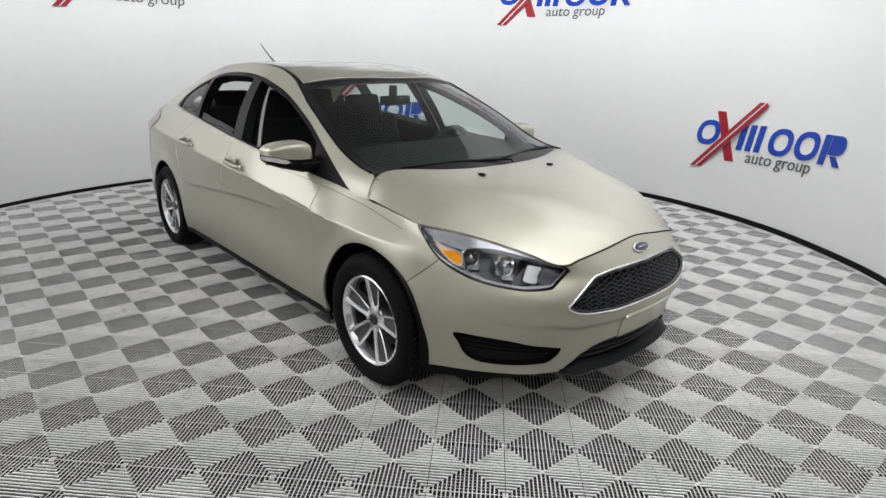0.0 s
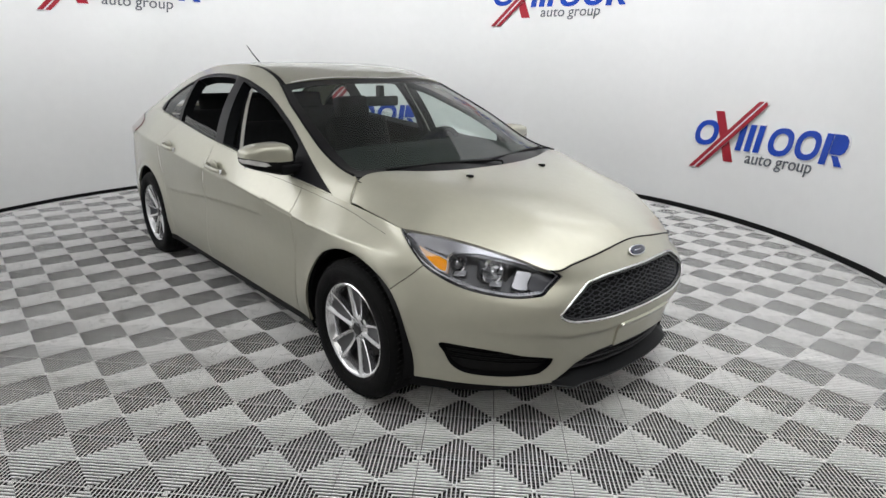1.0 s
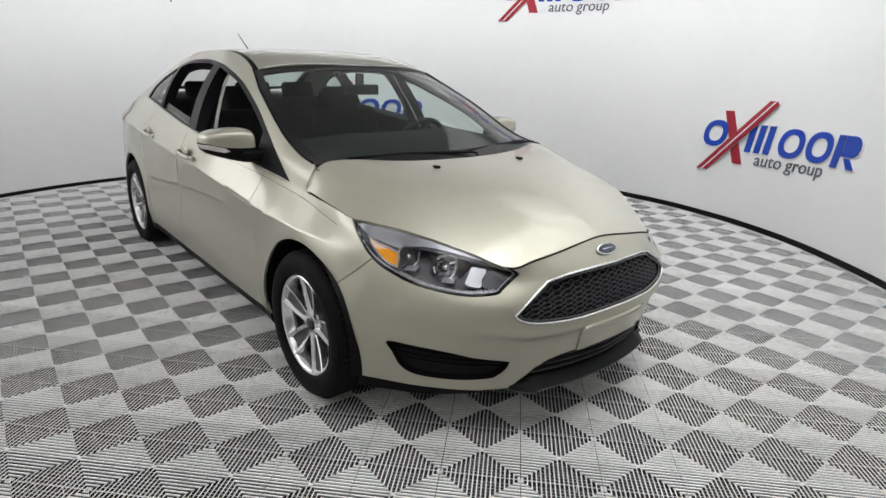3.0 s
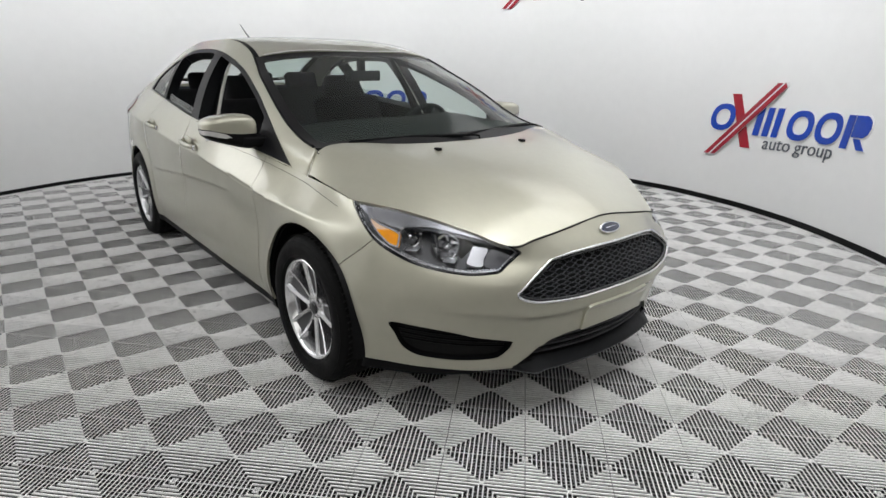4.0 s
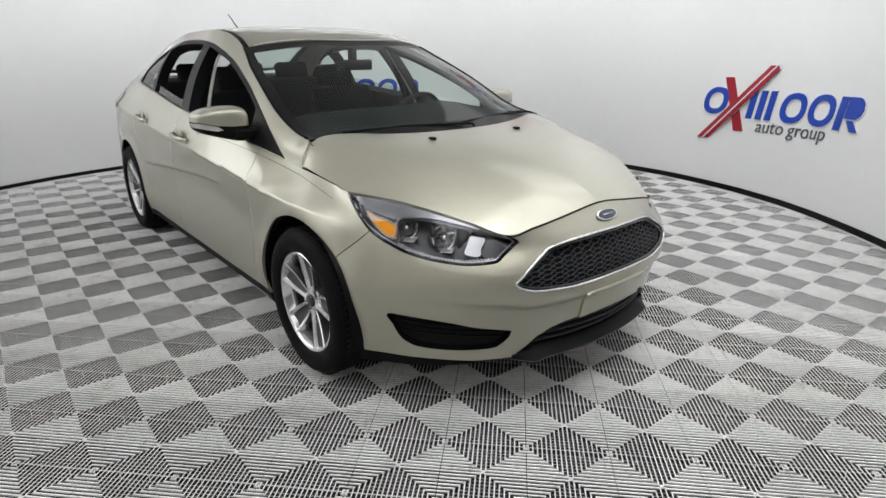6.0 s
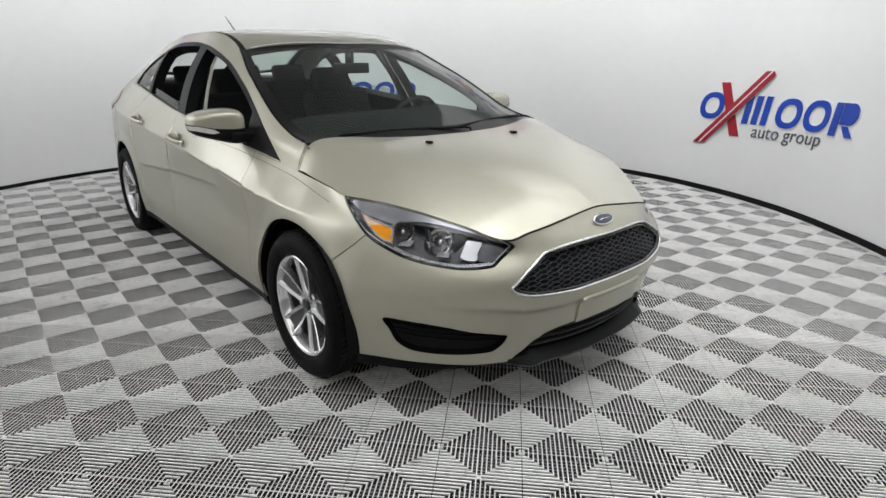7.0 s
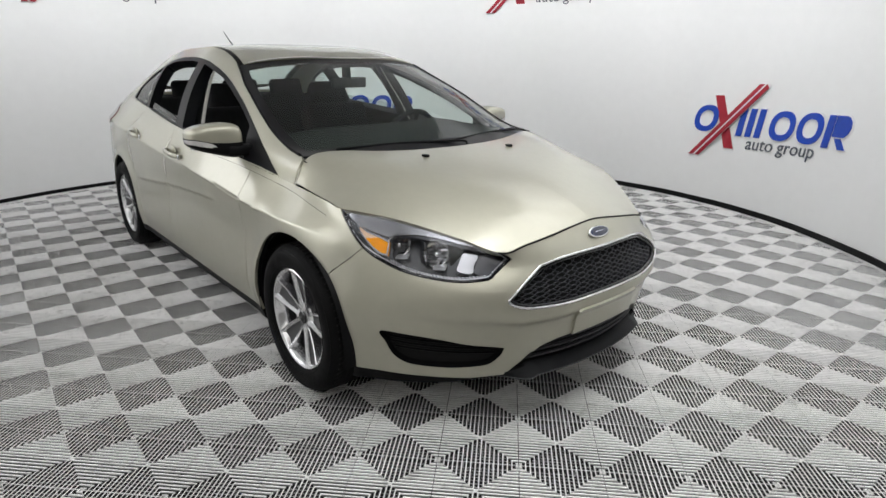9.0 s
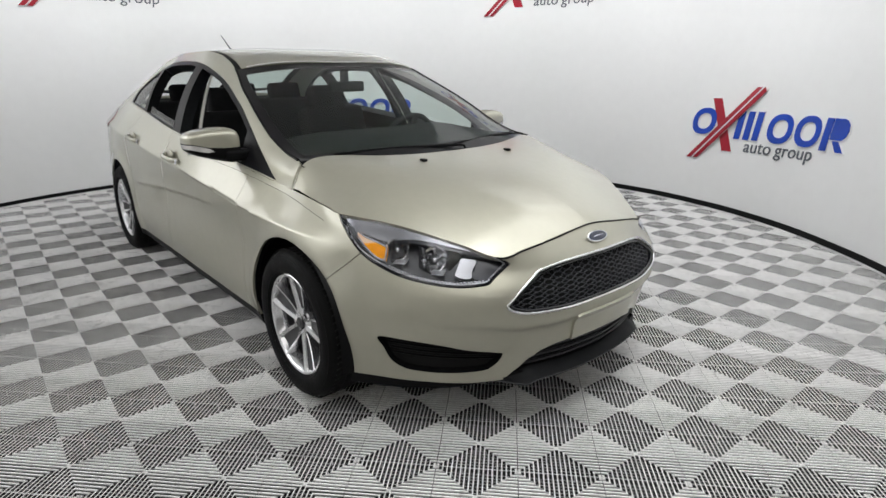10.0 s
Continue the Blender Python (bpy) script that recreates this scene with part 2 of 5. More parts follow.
def tube(points, radius, n=8, closed=False, flat=1.0):
    """A round bar along points."""
    bm = bmesh.new()
    pts = [Vector(p) for p in points]
    rings = []
    up = Vector((0, 0, 1))
    for i, p in enumerate(pts):
        a = pts[i - 1] if (i or closed) else p
        b = pts[(i + 1) % len(pts)] if (i + 1 < len(pts) or closed) else p
        d = (b - a).normalized()
        side = d.cross(up)
        side = side.normalized() if side.length > 1e-4 else Vector((1, 0, 0))
        top = side.cross(d)
        rr = radius(i / max(len(pts) - 1, 1)) if callable(radius) else radius
        rings.append([bm.verts.new(p + side * rr * math.cos(2 * math.pi * k / n) + top * rr * flat * math.sin(2 * math.pi * k / n)) for k in range(n)])
    m = len(rings)
    for i in range(m if closed else m - 1):
        a, b = rings[i], rings[(i + 1) % m]
        for k in range(n):
            bm.faces.new((a[k], a[(k + 1) % n], b[(k + 1) % n], b[k]))
    if not closed:
        bm.faces.new(rings[0][::-1])
        bm.faces.new(rings[-1])
    bmesh.ops.recalc_face_normals(bm, faces=bm.faces[:])
    return bm


def spline(keys, n, closed=False):
    """n points on a smooth curve through the keys (centripetal enough for even keys)."""
    k = np.array(keys, float)
    if closed:
        k = np.vstack([k[-1:], k, k[:2]])
    else:
        k = np.vstack([2 * k[:1] - k[1:2], k, 2 * k[-1:] - k[-2:-1]])
    m = len(k) - 3
    t = np.linspace(0, m, n, endpoint=not closed)
    i = np.minimum(t.astype(int), m - 1)
    f = (t - i)[:, None]
    a, b, c, d = k[i], k[i + 1], k[i + 2], k[i + 3]
    return 0.5 * (2 * b + (c - a) * f + (2 * a - 5 * b + 4 * c - d) * f ** 2 + (3 * b - a - 3 * c + d) * f ** 3)


def curve_at(keys):
    """A smooth function through keys (at, value, value, ...), in order of at."""
    k = np.array(sorted(keys), float)
    x, y = k[:, 0], k[:, 1:]
    h = np.diff(x)
    d = np.diff(y, axis=0) / h[:, None]
    m = np.vstack([d[:1], np.where(d[:-1] * d[1:] > 0, 2 * d[:-1] * d[1:] / (d[:-1] + d[1:] + 1e-12), 0), d[-1:]])

    def f(q):
        q = np.clip(np.asarray(q, float), x[0], x[-1])
        i = np.clip(np.searchsorted(x, q, side="right") - 1, 0, len(h) - 1)
        t = ((q - x[i]) / h[i])[..., None]
        hh = h[i][..., None]
        return y[i] * (1 + 2 * t) * (1 - t) ** 2 + m[i] * hh * t * (1 - t) ** 2 + y[i + 1] * t * t * (3 - 2 * t) - m[i + 1] * hh * t * t * (1 - t)
    return f


class Sheet:
    """A surface as vertices, triangles and two flat coordinates per vertex, which can be cut along outlines."""

    def __init__(self, v, f, p):
        self.v, self.f, self.p = np.asarray(v, float), np.asarray(f, int), np.asarray(p, float)

    @staticmethod
    def grid(points, flat):
        n, m = points.shape[:2]
        q = np.arange(n * m).reshape(n, m)
        a, b, c, d = q[:-1, :-1].ravel(), q[1:, :-1].ravel(), q[1:, 1:].ravel(), q[:-1, 1:].ravel()
        return Sheet(points.reshape(-1, 3), np.vstack([np.c_[a, b, c], np.c_[a, c, d]]), flat.reshape(-1, 2))

    def keep(self, value):
        """What lies where value > 0, cut along value = 0. value: a number per vertex."""
        s = np.asarray(value, float)
        s = np.where(np.abs(s) < 1e-7, 1e-7, s)
        pos = s > 0
        cnt = pos[self.f].sum(1)
        whole = self.f[cnt == 3].tolist()
        v, p = [], []
        base = len(self.v)
        made = {}

        def mid(i, j):
            key = (i, j) if i < j else (j, i)
            if key not in made:
                t = s[i] / (s[i] - s[j])
                v.append(self.v[i] + t * (self.v[j] - self.v[i]))
                p.append(self.p[i] + t * (self.p[j] - self.p[i]))
                made[key] = base + len(v) - 1
            return made[key]
        for t in self.f[(cnt == 1) | (cnt == 2)]:
            poly = []
            for k in range(3):
                i, j = t[k], t[(k + 1) % 3]
                if pos[i]:
                    poly.append(i)
                if pos[i] != pos[j]:
                    poly.append(mid(i, j))
            whole.append(poly[:3])
            if len(poly) == 4:
                whole.append([poly[0], poly[2], poly[3]])
        if not whole:
            return Sheet(np.zeros((0, 3)), np.zeros((0, 3), int), np.zeros((0, 2)))
        f = np.array(whole)
        av = np.vstack([self.v, np.array(v).reshape(-1, 3)])
        ap = np.vstack([self.p, np.array(p).reshape(-1, 2)])
        used, f = np.unique(f, return_inverse=True)
        return Sheet(av[used], f.reshape(-1, 3), ap[used])

    def normals(self):
        n = np.zeros_like(self.v)
        a, b, c = (self.v[self.f[:, k]] for k in range(3))
        fn = np.cross(b - a, c - a)
        for k in range(3):
            np.add.at(n, self.f[:, k], fn)
        return n / (np.linalg.norm(n, axis=1, keepdims=True) + 1e-12)

    def offset(self, d):
        return Sheet(self.v + self.normals() * d, self.f, self.p)

    def thick(self, depth):
        """Vertices and faces with a turned-in edge of that depth along every border."""
        n = self.normals()
        e = np.vstack([self.f[:, [0, 1]], self.f[:, [1, 2]], self.f[:, [2, 0]]])
        key = np.sort(e, axis=1)
        _, first, count = np.unique(key, axis=0, return_index=True, return_counts=True)
        rim = e[first[count == 1]]
        ids = np.unique(rim)
        to = {int(i): len(self.v) + k for k, i in enumerate(ids)}
        v = np.vstack([self.v, self.v[ids] - n[ids] * depth])
        again = {int(i): len(v) + k for k, i in enumerate(ids)}
        v = np.vstack([v, self.v[ids]])
        f = self.f.tolist() + [[again[int(j)], again[int(i)], to[int(i)], to[int(j)]] for i, j in rim]
        return v, f

    def mirrored(self):
        return Sheet(self.v * [1, -1, 1], self.f[:, ::-1], self.p)


def inside(outline):
    """A function of flat places: the distance to the outline, positive inside it."""
    q = np.asarray(outline, float)
    r = np.roll(q, -1, axis=0)

    def f(p):
        p = np.asarray(p, float)
        best = np.full(len(p), 1e9)
        odd = np.zeros(len(p), bool)
        for a, b in zip(q, r):
            d = b - a
            t = np.clip(((p - a) @ d) / max(d @ d, 1e-12), 0, 1)
            best = np.minimum(best, np.hypot(*(p - a - t[:, None] * d).T))
            if a[1] != b[1]:
                cross = ((a[1] > p[:, 1]) != (b[1] > p[:, 1])) & (p[:, 0] < (b[0] - a[0]) * (p[:, 1] - a[1]) / (b[1] - a[1]) + a[0])
                odd ^= cross
        return np.where(odd, best, -best)
    return f


def sheet_part(name, sheet, mat, parent, label="", depth=0.012):
    v, f = sheet.thick(depth) if depth else (sheet.v, sheet.f)
    return put(name, mesh_of(name, v, f), mat, parent, label)

# ---- the booth: round wall, skirting, ceiling, floor, and the hall behind the camera ----
OPEN = (-38, 254)       # the wall's two ends, degrees; the opening lies behind the camera


def bulge(deg):
    """How far the wall strays from its circle: uneven, and flattened between the seams of its panels."""
    a, t = radians(deg), (deg - OPEN[0]) / (OPEN[1] - OPEN[0]) * 15 % 1
    return 0.0055 * (math.sin(5 * a) + 0.6 * math.sin(13 * a + 1) + 0.4 * math.sin(29 * a) - 7 * t * (1 - t))


def ring(r0, r1, z0, z1, a0, a1, n=300, uneven=False):
    """A standing band of wall along an arc, with thickness: slightly flattened panels that meet at soft seams."""
    v, f = [], []
    for i in range(n + 1):
        a = radians(a0 + (a1 - a0) * i / n)
        w = bulge(math.degrees(a)) if uneven else 0.0
        for r, z in ((r0 + w, z0), (r0 + w, z1), (r1 + w, z1), (r1 + w, z0)):
            v.append((CENTRE[0] + r * math.cos(a), CENTRE[1] + r * math.sin(a), z))
    for i in range(n):
        for k in range(4):
            f.append((4 * i + k, 4 * i + 4 + k, 4 * i + 4 + (k + 1) % 4, 4 * i + (k + 1) % 4))
    f += [(0, 1, 2, 3), (4 * n + 3, 4 * n + 2, 4 * n + 1, 4 * n)]
    return v, f


def structure(name, v, f, mat, label, category, smooth=False):
    return tagged(put(name, mesh_of(name, v, f, smooth), mat), label, category, kind="structure")


wall = structure("wall_round", *ring(RADIUS, RADIUS + 0.12, -0.02, 3.3, *OPEN, uneven=True), WALL, "smooth white curved studio wall round the car", "wall", True)
wall.data.set_sharp_from_angle(angle=radians(40))
skirt_v, skirt_f = ring(RADIUS - 0.009, RADIUS - 0.002, 0, 1, *OPEN, uneven=True)
skirt_v = [(x, y, z * (0.041 - 0.009 * math.sin(math.atan2(y - CENTRE[1], x - CENTRE[0]) - 2.1))) for x, y, z in skirt_v]
skirt = structure("baseboard", skirt_v, skirt_f, SKIRT, "low glossy black skirting along the white wall", "baseboard", True)
skirt.data.set_sharp_from_angle(angle=radians(40))


def slab(name, x0, x1, y0, y1, z0, z1, mat, label, category):
    return tagged(part(name, block((x1 - x0, y1 - y0, z1 - z0), ((x0 + x1) / 2, (y0 + y1) / 2, (z0 + z1) / 2)), mat, None, smooth=False), label, category, kind="structure")


floor = slab("floor", -9, 9, -9, 9, -0.1, -0.032, SLAB, "grey interlocking ribbed plastic tiles laid over a slab blackened as gap shade", "floor")
v, f = ring(0.001, RADIUS + 0.12, 3.36, 3.42, -38, 254, 120)
structure("ceiling_booth", v, f, SOFFIT, "plain pale ceiling of the round booth", "ceiling")
slab("ceiling", -9, 9, -9, 9, 4.6, 4.7, CEILING, "plain white hall ceiling", "ceiling")
slab("wall_north", -9, 9, 8.9, 9, -0.032, 4.6, HALL, "plain grey painted hall wall", "wall")
slab("wall_south", -9, 9, -9, -8.9, -0.032, 4.6, HALL, "plain grey painted hall wall", "wall")
slab("wall_east", 8.9, 9, -8.9, 8.9, -0.032, 4.6, HALL, "plain grey painted hall wall", "wall")
slab("wall_west", -9, -8.9, -8.9, 8.9, -0.032, 4.6, HALL, "plain grey painted hall wall", "wall")

# ---- raised marks on the wall: plain shapes in their colours ----


def on_wall(u, z, out, start):
    """The place u metres to the right of start (degrees) along the wall, z up, out from it."""
    a = radians(start) - 1.04 * u / RADIUS
    r = RADIUS + bulge(math.degrees(a)) - out
    return (CENTRE[0] + r * math.cos(a), CENTRE[1] + r * math.sin(a), z)


def plate(outline, holes=(), depth=0.02):
    """A flat shape of that thickness in u, z, out: outline and hole as lists of the same length make a ring."""
    bm = bmesh.new()
    if holes:
        o0, o1, i0, i1 = ([bm.verts.new((u, z, d)) for u, z in ring_] for ring_, d in ((outline, 0), (outline, depth), (holes, 0), (holes, depth)))
        n = len(outline)
        for k in range(n):
            j = (k + 1) % n
            bm.faces.new((o1[k], o1[j], i1[j], i1[k]))
            bm.faces.new((o0[k], o0[j], o1[j], o1[k]))
            bm.faces.new((i1[k], i1[j], i0[j], i0[k]))
    else:
        a = [bm.verts.new((u, z, 0)) for u, z in outline]
        b = [bm.verts.new((u, z, depth)) for u, z in outline]
        bm.faces.new(b)
        for k in range(len(a)):
            j = (k + 1) % len(a)
            bm.faces.new((a[k], a[j], b[j], b[k]))
    return bm


def oval(u, z, a, b, n=28, power=2.3):
    return [(u + a * math.copysign(abs(math.cos(t)) ** (2 / power), math.cos(t)), z + b * math.copysign(abs(math.sin(t)) ** (2 / power), math.sin(t))) for t in np.linspace(0, 2 * math.pi, n, endpoint=False)]


def slant(pts, k=0.16, z0=0.0):
    return [(u + k * (z - z0), z) for u, z in pts]


def bent(bm, start, lift, tilt, z0):
    """Lay a flat shape on the curved wall."""
    for v in bm.verts:
        u, z, d = v.co
        v.co = on_wall(u, z0 + z + tilt * u, d + lift, start)
    bmesh.ops.recalc_face_normals(bm, faces=bm.faces[:])
    return bm


def letters_of(text, size, depth):
    """A word in the built-in font, as a mesh in u, z, out."""
    cu = bpy.data.curves.new("word", "FONT")
    cu.body, cu.size, cu.extrude, cu.shear = text, size, depth / 2, 0.12
    cu.space_character = 1.02
    ob = new("word", cu)
    me = ob.to_mesh()
    bm = bmesh.new()
    bm.from_mesh(me)
    ob.to_mesh_clear()
    bpy.data.objects.remove(ob)
    return bm


def wall_sign(start, z0, tilt=0.0):
    """Blue rings and blocks, two crossing red bars, and two small grey words."""
    root = tagged(new("wall_sign"), "raised blue shapes and crossing red bars over small grey words", "sign", group="signs round the wall")
    h = 0.25

    def ring_piece(u):
        up = h / 2 + (0.035 if u < 0.3 else 0.008)
        o = slant(oval(u, up, 0.125, h / 2))
        i = slant(oval(u, up, 0.073, h / 2 - 0.050))
        part("white_backing", bent(plate(slant(oval(u, up, 0.137, h / 2 + 0.012)), slant(oval(u, up, 0.061, h / 2 - 0.062)), 0.004), start, 0.001, tilt, z0), WHITE, root, angle=35)
        part("blue_ring", bent(plate(o, i, 0.006), start, 0.006, tilt, z0), BLUE, root, angle=35)

    def solid(name, pts, mat, back=True, lift=0.006, depth=0.006):
        if back:
            c = np.mean(pts, axis=0)
            big = [tuple(c + (np.array(p) - c) * (1 + 0.014 / max(np.hypot(*(np.array(p) - c)), 0.05))) for p in pts]
            part("white_backing", bent(plate(big, (), 0.004), start, 0.001, tilt, z0), WHITE, root, smooth=False)
        part(name, bent(plate(pts, (), depth), start, lift, tilt, z0), mat, root, smooth=False)
    ring_piece(0.125)
    # the red bars
    solid("red_bar", [(0.215, 0.375), (0.305, 0.375), (0.475, -0.105), (0.375, -0.105)], RED, lift=0.005, depth=0.005)
    solid("red_bar", [(0.0, -0.195), (0.05, -0.195), (0.715, 0.475), (0.66, 0.475)], RED, lift=0.010, depth=0.005)
    solid("red_bar", [(0.072, -0.195), (0.118, -0.195), (0.755, 0.44), (0.735, 0.475)], RED, lift=0.010, depth=0.005)
    solid("white_line", [(0.053, -0.195), (0.069, -0.195), (0.732, 0.475), (0.716, 0.475)], WHITE, back=False, lift=0.010, depth=0.0055)
    # slanted blue blocks between the bars and the rings
    for u0 in (0.475, 0.572, 0.669):
        solid("blue_block", slant([(u0, 0.015), (u0 + 0.062, 0.015), (u0 + 0.062, h + 0.015), (u0, h + 0.015)]), BLUE)
    ring_piece(0.93)
    ring_piece(1.21)
    solid("blue_block", slant([(1.365, 0.0), (1.43, 0.0), (1.43, h), (1.365, h)]), BLUE)
    o = slant([(1.44, 0.09), (1.55, 0.09), (1.585, 0.115), (1.60, 0.16), (1.59, 0.21), (1.56, 0.24), (1.53, h), (1.44, h)])
    solid("blue_block", o, BLUE)
    solid("blue_block", slant([(1.47, 0.08), (1.53, 0.08), (1.60, 0.0), (1.53, 0.0)]), BLUE)
    for text, u0 in (("auto", 0.595), ("group", 0.925)):
        bm = letters_of(text, 0.158, 0.005)
        for v in bm.verts:
            v.co = (v.co.x + u0, v.co.y - 0.095, v.co.z + 0.003)
        part("grey_word", bent(bm, start, 0.002, tilt, z0), SLATE, root, smooth=False)
    return root


SIGNS = ((35.7, 0.655, 0.035), (75.6, 2.09, 0.0), (115.2, 0.66, 0.0), (154.3, 2.07, 0.0))
for at in SIGNS:
    wall_sign(*at)

# ---- the car: surfaces in its own frame, x ahead from the front axle, y to its left, z up ----
car = tagged(new("car"), "champagne gold four-door sedan parked on ribbed grey tiles", "car")
car.matrix_world = CAR
WB = -2.69              # the rear axle
AXLE = 0.312

# half plan at bumper height, from the nose round to the tail
PLAN = [(.884, 0), (.868, .20), (.828, .36), (.785, .47), (.700, .60), (.585, .715), (.470, .80), (.350, .858), (.20, .886), (0, .897), (-.40, .899), (-1.0, .903),
        (-1.6, .905), (-2.2, .904), (-2.69, .898), (-3.1, .868), (-3.4, .80), (-3.57, .66), (-3.65, .36), (-3.67, 0)]
# the hood's and the belt's edge at the same stations
BELT = [(.764, 0, 0), (.758, .20, 0), (.738, .345, 0), (.714, .442, .683), (.600, .530, .722), (.470, .622, .762), (.360, .698, .787), (.231, .776, .800), (.11, .781, .812),
        (-.03, .785, .828), (-.258, .79, .848), (-1.0, .835, .925), (-1.55, .825, .968), (-2.167, .782, 1.017), (-2.69, .742, 1.058), (-3.1, .70, 1.056), (-3.4, .66, 1.000),
        (-3.52, .56, .985), (-3.57, .30, .982), (-3.58, 0, .982)]
# sections: station, then height and inset from the plan at five levels
SECTIONS = curve_at([
    (0, .212, .062, .33, .018, .45, .0, .56, .004, .655, .045),
    (3, .208, .058, .33, .034, .45, .0, .56, .006, .640, .062),
    (5, .195, .036, .33, .014, .45, .0, .56, .022, .665, .072),
    (6, .192, .030, .33, .011, .45, .0, .56, .030, .685, .080),
    (7, .190, .024, .33, .006, .45, .0, .57, .022, .695, .066),
    (8, .190, .025, .33, .002, .45, .0, .57, .010, .705, .030),
    (9, .190, .030, .33, .004, .45, .0, .57, .006, .720, .010),
    (10, .190, .034, .33, .005, .45, .003, .57, .010, .727, .0),
    (11, .190, .034, .33, .005, .45, .005, .60, .014, .775, .0),
    (12, .190, .034, .33, .005, .45, .006, .62, .015, .815, .0),
    (13, .190, .030, .33, .004, .45, .003, .64, .010, .855, .002),
    (14, .200, .025, .33, .002, .45, .0, .66, .006, .885, .012),
    (15, .220, .030, .34, .0, .46, .0, .68, .010, .900, .030),
    (17, .240, .040, .36, .0, .50, .0, .70, .012, .900, .030),
    (19, .240, .040, .36, .0, .50, .0, .70, .010, .900, .030)])
hood_mid = curve_at([(.80, .722), (.764, .742), (.70, .778), (.6, .815), (.4, .868), (.2, .907), (.07, .929), (-.05, .946), (-.3, .975)])
hood_side = curve_at([(b[0], b[1], b[2]) for b in BELT[3:12]] + [(.80, .44, .63)])
# where across the hood its side facet begins, and how softly
hood_fold = curve_at([(.80, .30, .25), (.70, .35, .22), (.45, .52, .15), (.2, .72, .085), (0, .84, .05), (-.15, .90, .032), (-.3, .905, .03)])


def hood_height(x, y):
    mid, side, fold_ = hood_mid(x)[..., 0], hood_side(x), hood_fold(x)
    soft_step = lambda t_: fold_[..., 1] * np.log1p(np.exp((t_ - fold_[..., 0]) / fold_[..., 1]))
    t = np.abs(y) / side[..., 0]
    ridge = 0.004 * np.exp(-((np.abs(y) - (.53 - .2 * (x + .1) / .8)) / .085) ** 2) * np.clip((.45 - x) / .35, 0, 1)
    drop = (soft_step(t) - soft_step(0 * t)) / (soft_step(0 * t + 1) - soft_step(0 * t))
    return mid - (mid - side[..., 1]) * drop + ridge * np.clip((.97 - t) / .1, 0, 1)


belt = np.array(BELT, float)
for i in range(3):
    belt[i, 2] = hood_height(belt[i, 0], belt[i, 1])


def stations(keys, k):
    """A smooth curve through station keys, mirrored at both ends, at the stations k."""
    q = np.asarray(keys, float)
    flip = np.ones(q.shape[1])
    flip[1] = -1
    q = np.vstack([q[1] * flip, q, q[-2] * flip])
    i = np.minimum(k.astype(int), len(keys) - 2)
    f = (k - i)[:, None]
    a, b, c, d = q[i], q[i + 1], q[i + 2], q[i + 3]
    return 0.5 * (2 * b + (c - a) * f + (2 * a - 5 * b + 4 * c - d) * f ** 2 + (3 * b - a - 3 * c + d) * f ** 3)


def across(levels, n):
    """Smooth curves across the levels: levels is (L, columns, 3); n samples."""
    k = np.concatenate([2 * levels[:1] - levels[1:2], levels, 2 * levels[-1:] - levels[-2:-1]])
    m = len(levels) - 1
    t = np.linspace(0, m, n)
    i = np.minimum(t.astype(int), m - 1)
    f = (t - i)[:, None, None]
    a, b, c, d = k[i], k[i + 1], k[i + 2], k[i + 3]
    return 0.5 * (2 * b + (c - a) * f + (2 * a - 5 * b + 4 * c - d) * f ** 2 + (3 * b - a - 3 * c + d) * f ** 3)


KS = np.concatenate([np.linspace(0, 9, 150), np.linspace(9, 19, 190)[1:]])
plan = stations(PLAN, KS)
tang = np.gradient(plan, axis=0)
tang /= np.linalg.norm(tang, axis=1, keepdims=True)
inward = np.c_[tang[:, 1], -tang[:, 0]]
inward *= np.sign((inward * (np.array([-1.4, 0]) - plan)).sum(1))[:, None]
sec = SECTIONS(KS)
levels = [np.c_[plan + inward * sec[:, 2 * i + 1:2 * i + 2], sec[:, 2 * i]] for i in range(5)]
levels.append(stations(belt, KS))
levels = np.array(levels)
soft = across(levels, 111)
hard = np.concatenate([across(levels[:5], 91), across(levels[4:], 21)[1:]])
w = np.clip((KS - 7.6) / 1.6, 0, 1)[None, :, None]
shell = soft * (1 - w) + hard * w
# a slight swelling round both wheel arches
for ax in (0, WB):
    d = np.hypot(shell[..., 0] - ax, shell[..., 2] - AXLE)
    shell[..., 1] += 0.012 * np.exp(-((d - .37) / .05) ** 2) * (shell[..., 1] > .7)
# two pressed creases along the doors: sharp below, fading upwards
for xs_, zs_, amp, fade in (((-1.30, -.956, -.625, -.33, -.25), (.80, .781, .754, .729, .722), .014, .06), ((-2.30, -2.168, -1.544, -1.131, -.80), (.570, .580, .636, .664, .678), .009, .07)):
    over = shell[..., 2] - np.interp(shell[..., 0], xs_, zs_)
    along = np.clip((shell[..., 0] - xs_[0]) / .25, 0, 1) * np.clip((xs_[-1] - shell[..., 0]) / .10, 0, 1)
    shell[..., 1] += amp * along * np.where(over > -.004, np.exp(-np.abs(over) / fade), 0) * (shell[..., 1] > .7)
# the bumper's waist line: proud above, tucked in below
side_way = np.concatenate([[0], np.cumsum(np.linalg.norm(np.diff(plan, axis=0), axis=1))])
waist = np.interp(side_way, (0, .20, .28, .43, .54, .75, .95), (.442, .438, .432, .433, .450, .462, .475))
over = shell[..., 2] - waist[None, :]
fold = np.clip((.85 - side_way) / .4, 0, 1)[None, :] * .0085 * np.tanh(over / .012) * np.exp(-(over / .075) ** 2)
shell[..., :2] -= inward[None] * fold[..., None]
ARC = np.concatenate([[0], np.cumsum(np.linalg.norm(np.diff(plan, axis=0), axis=1))])
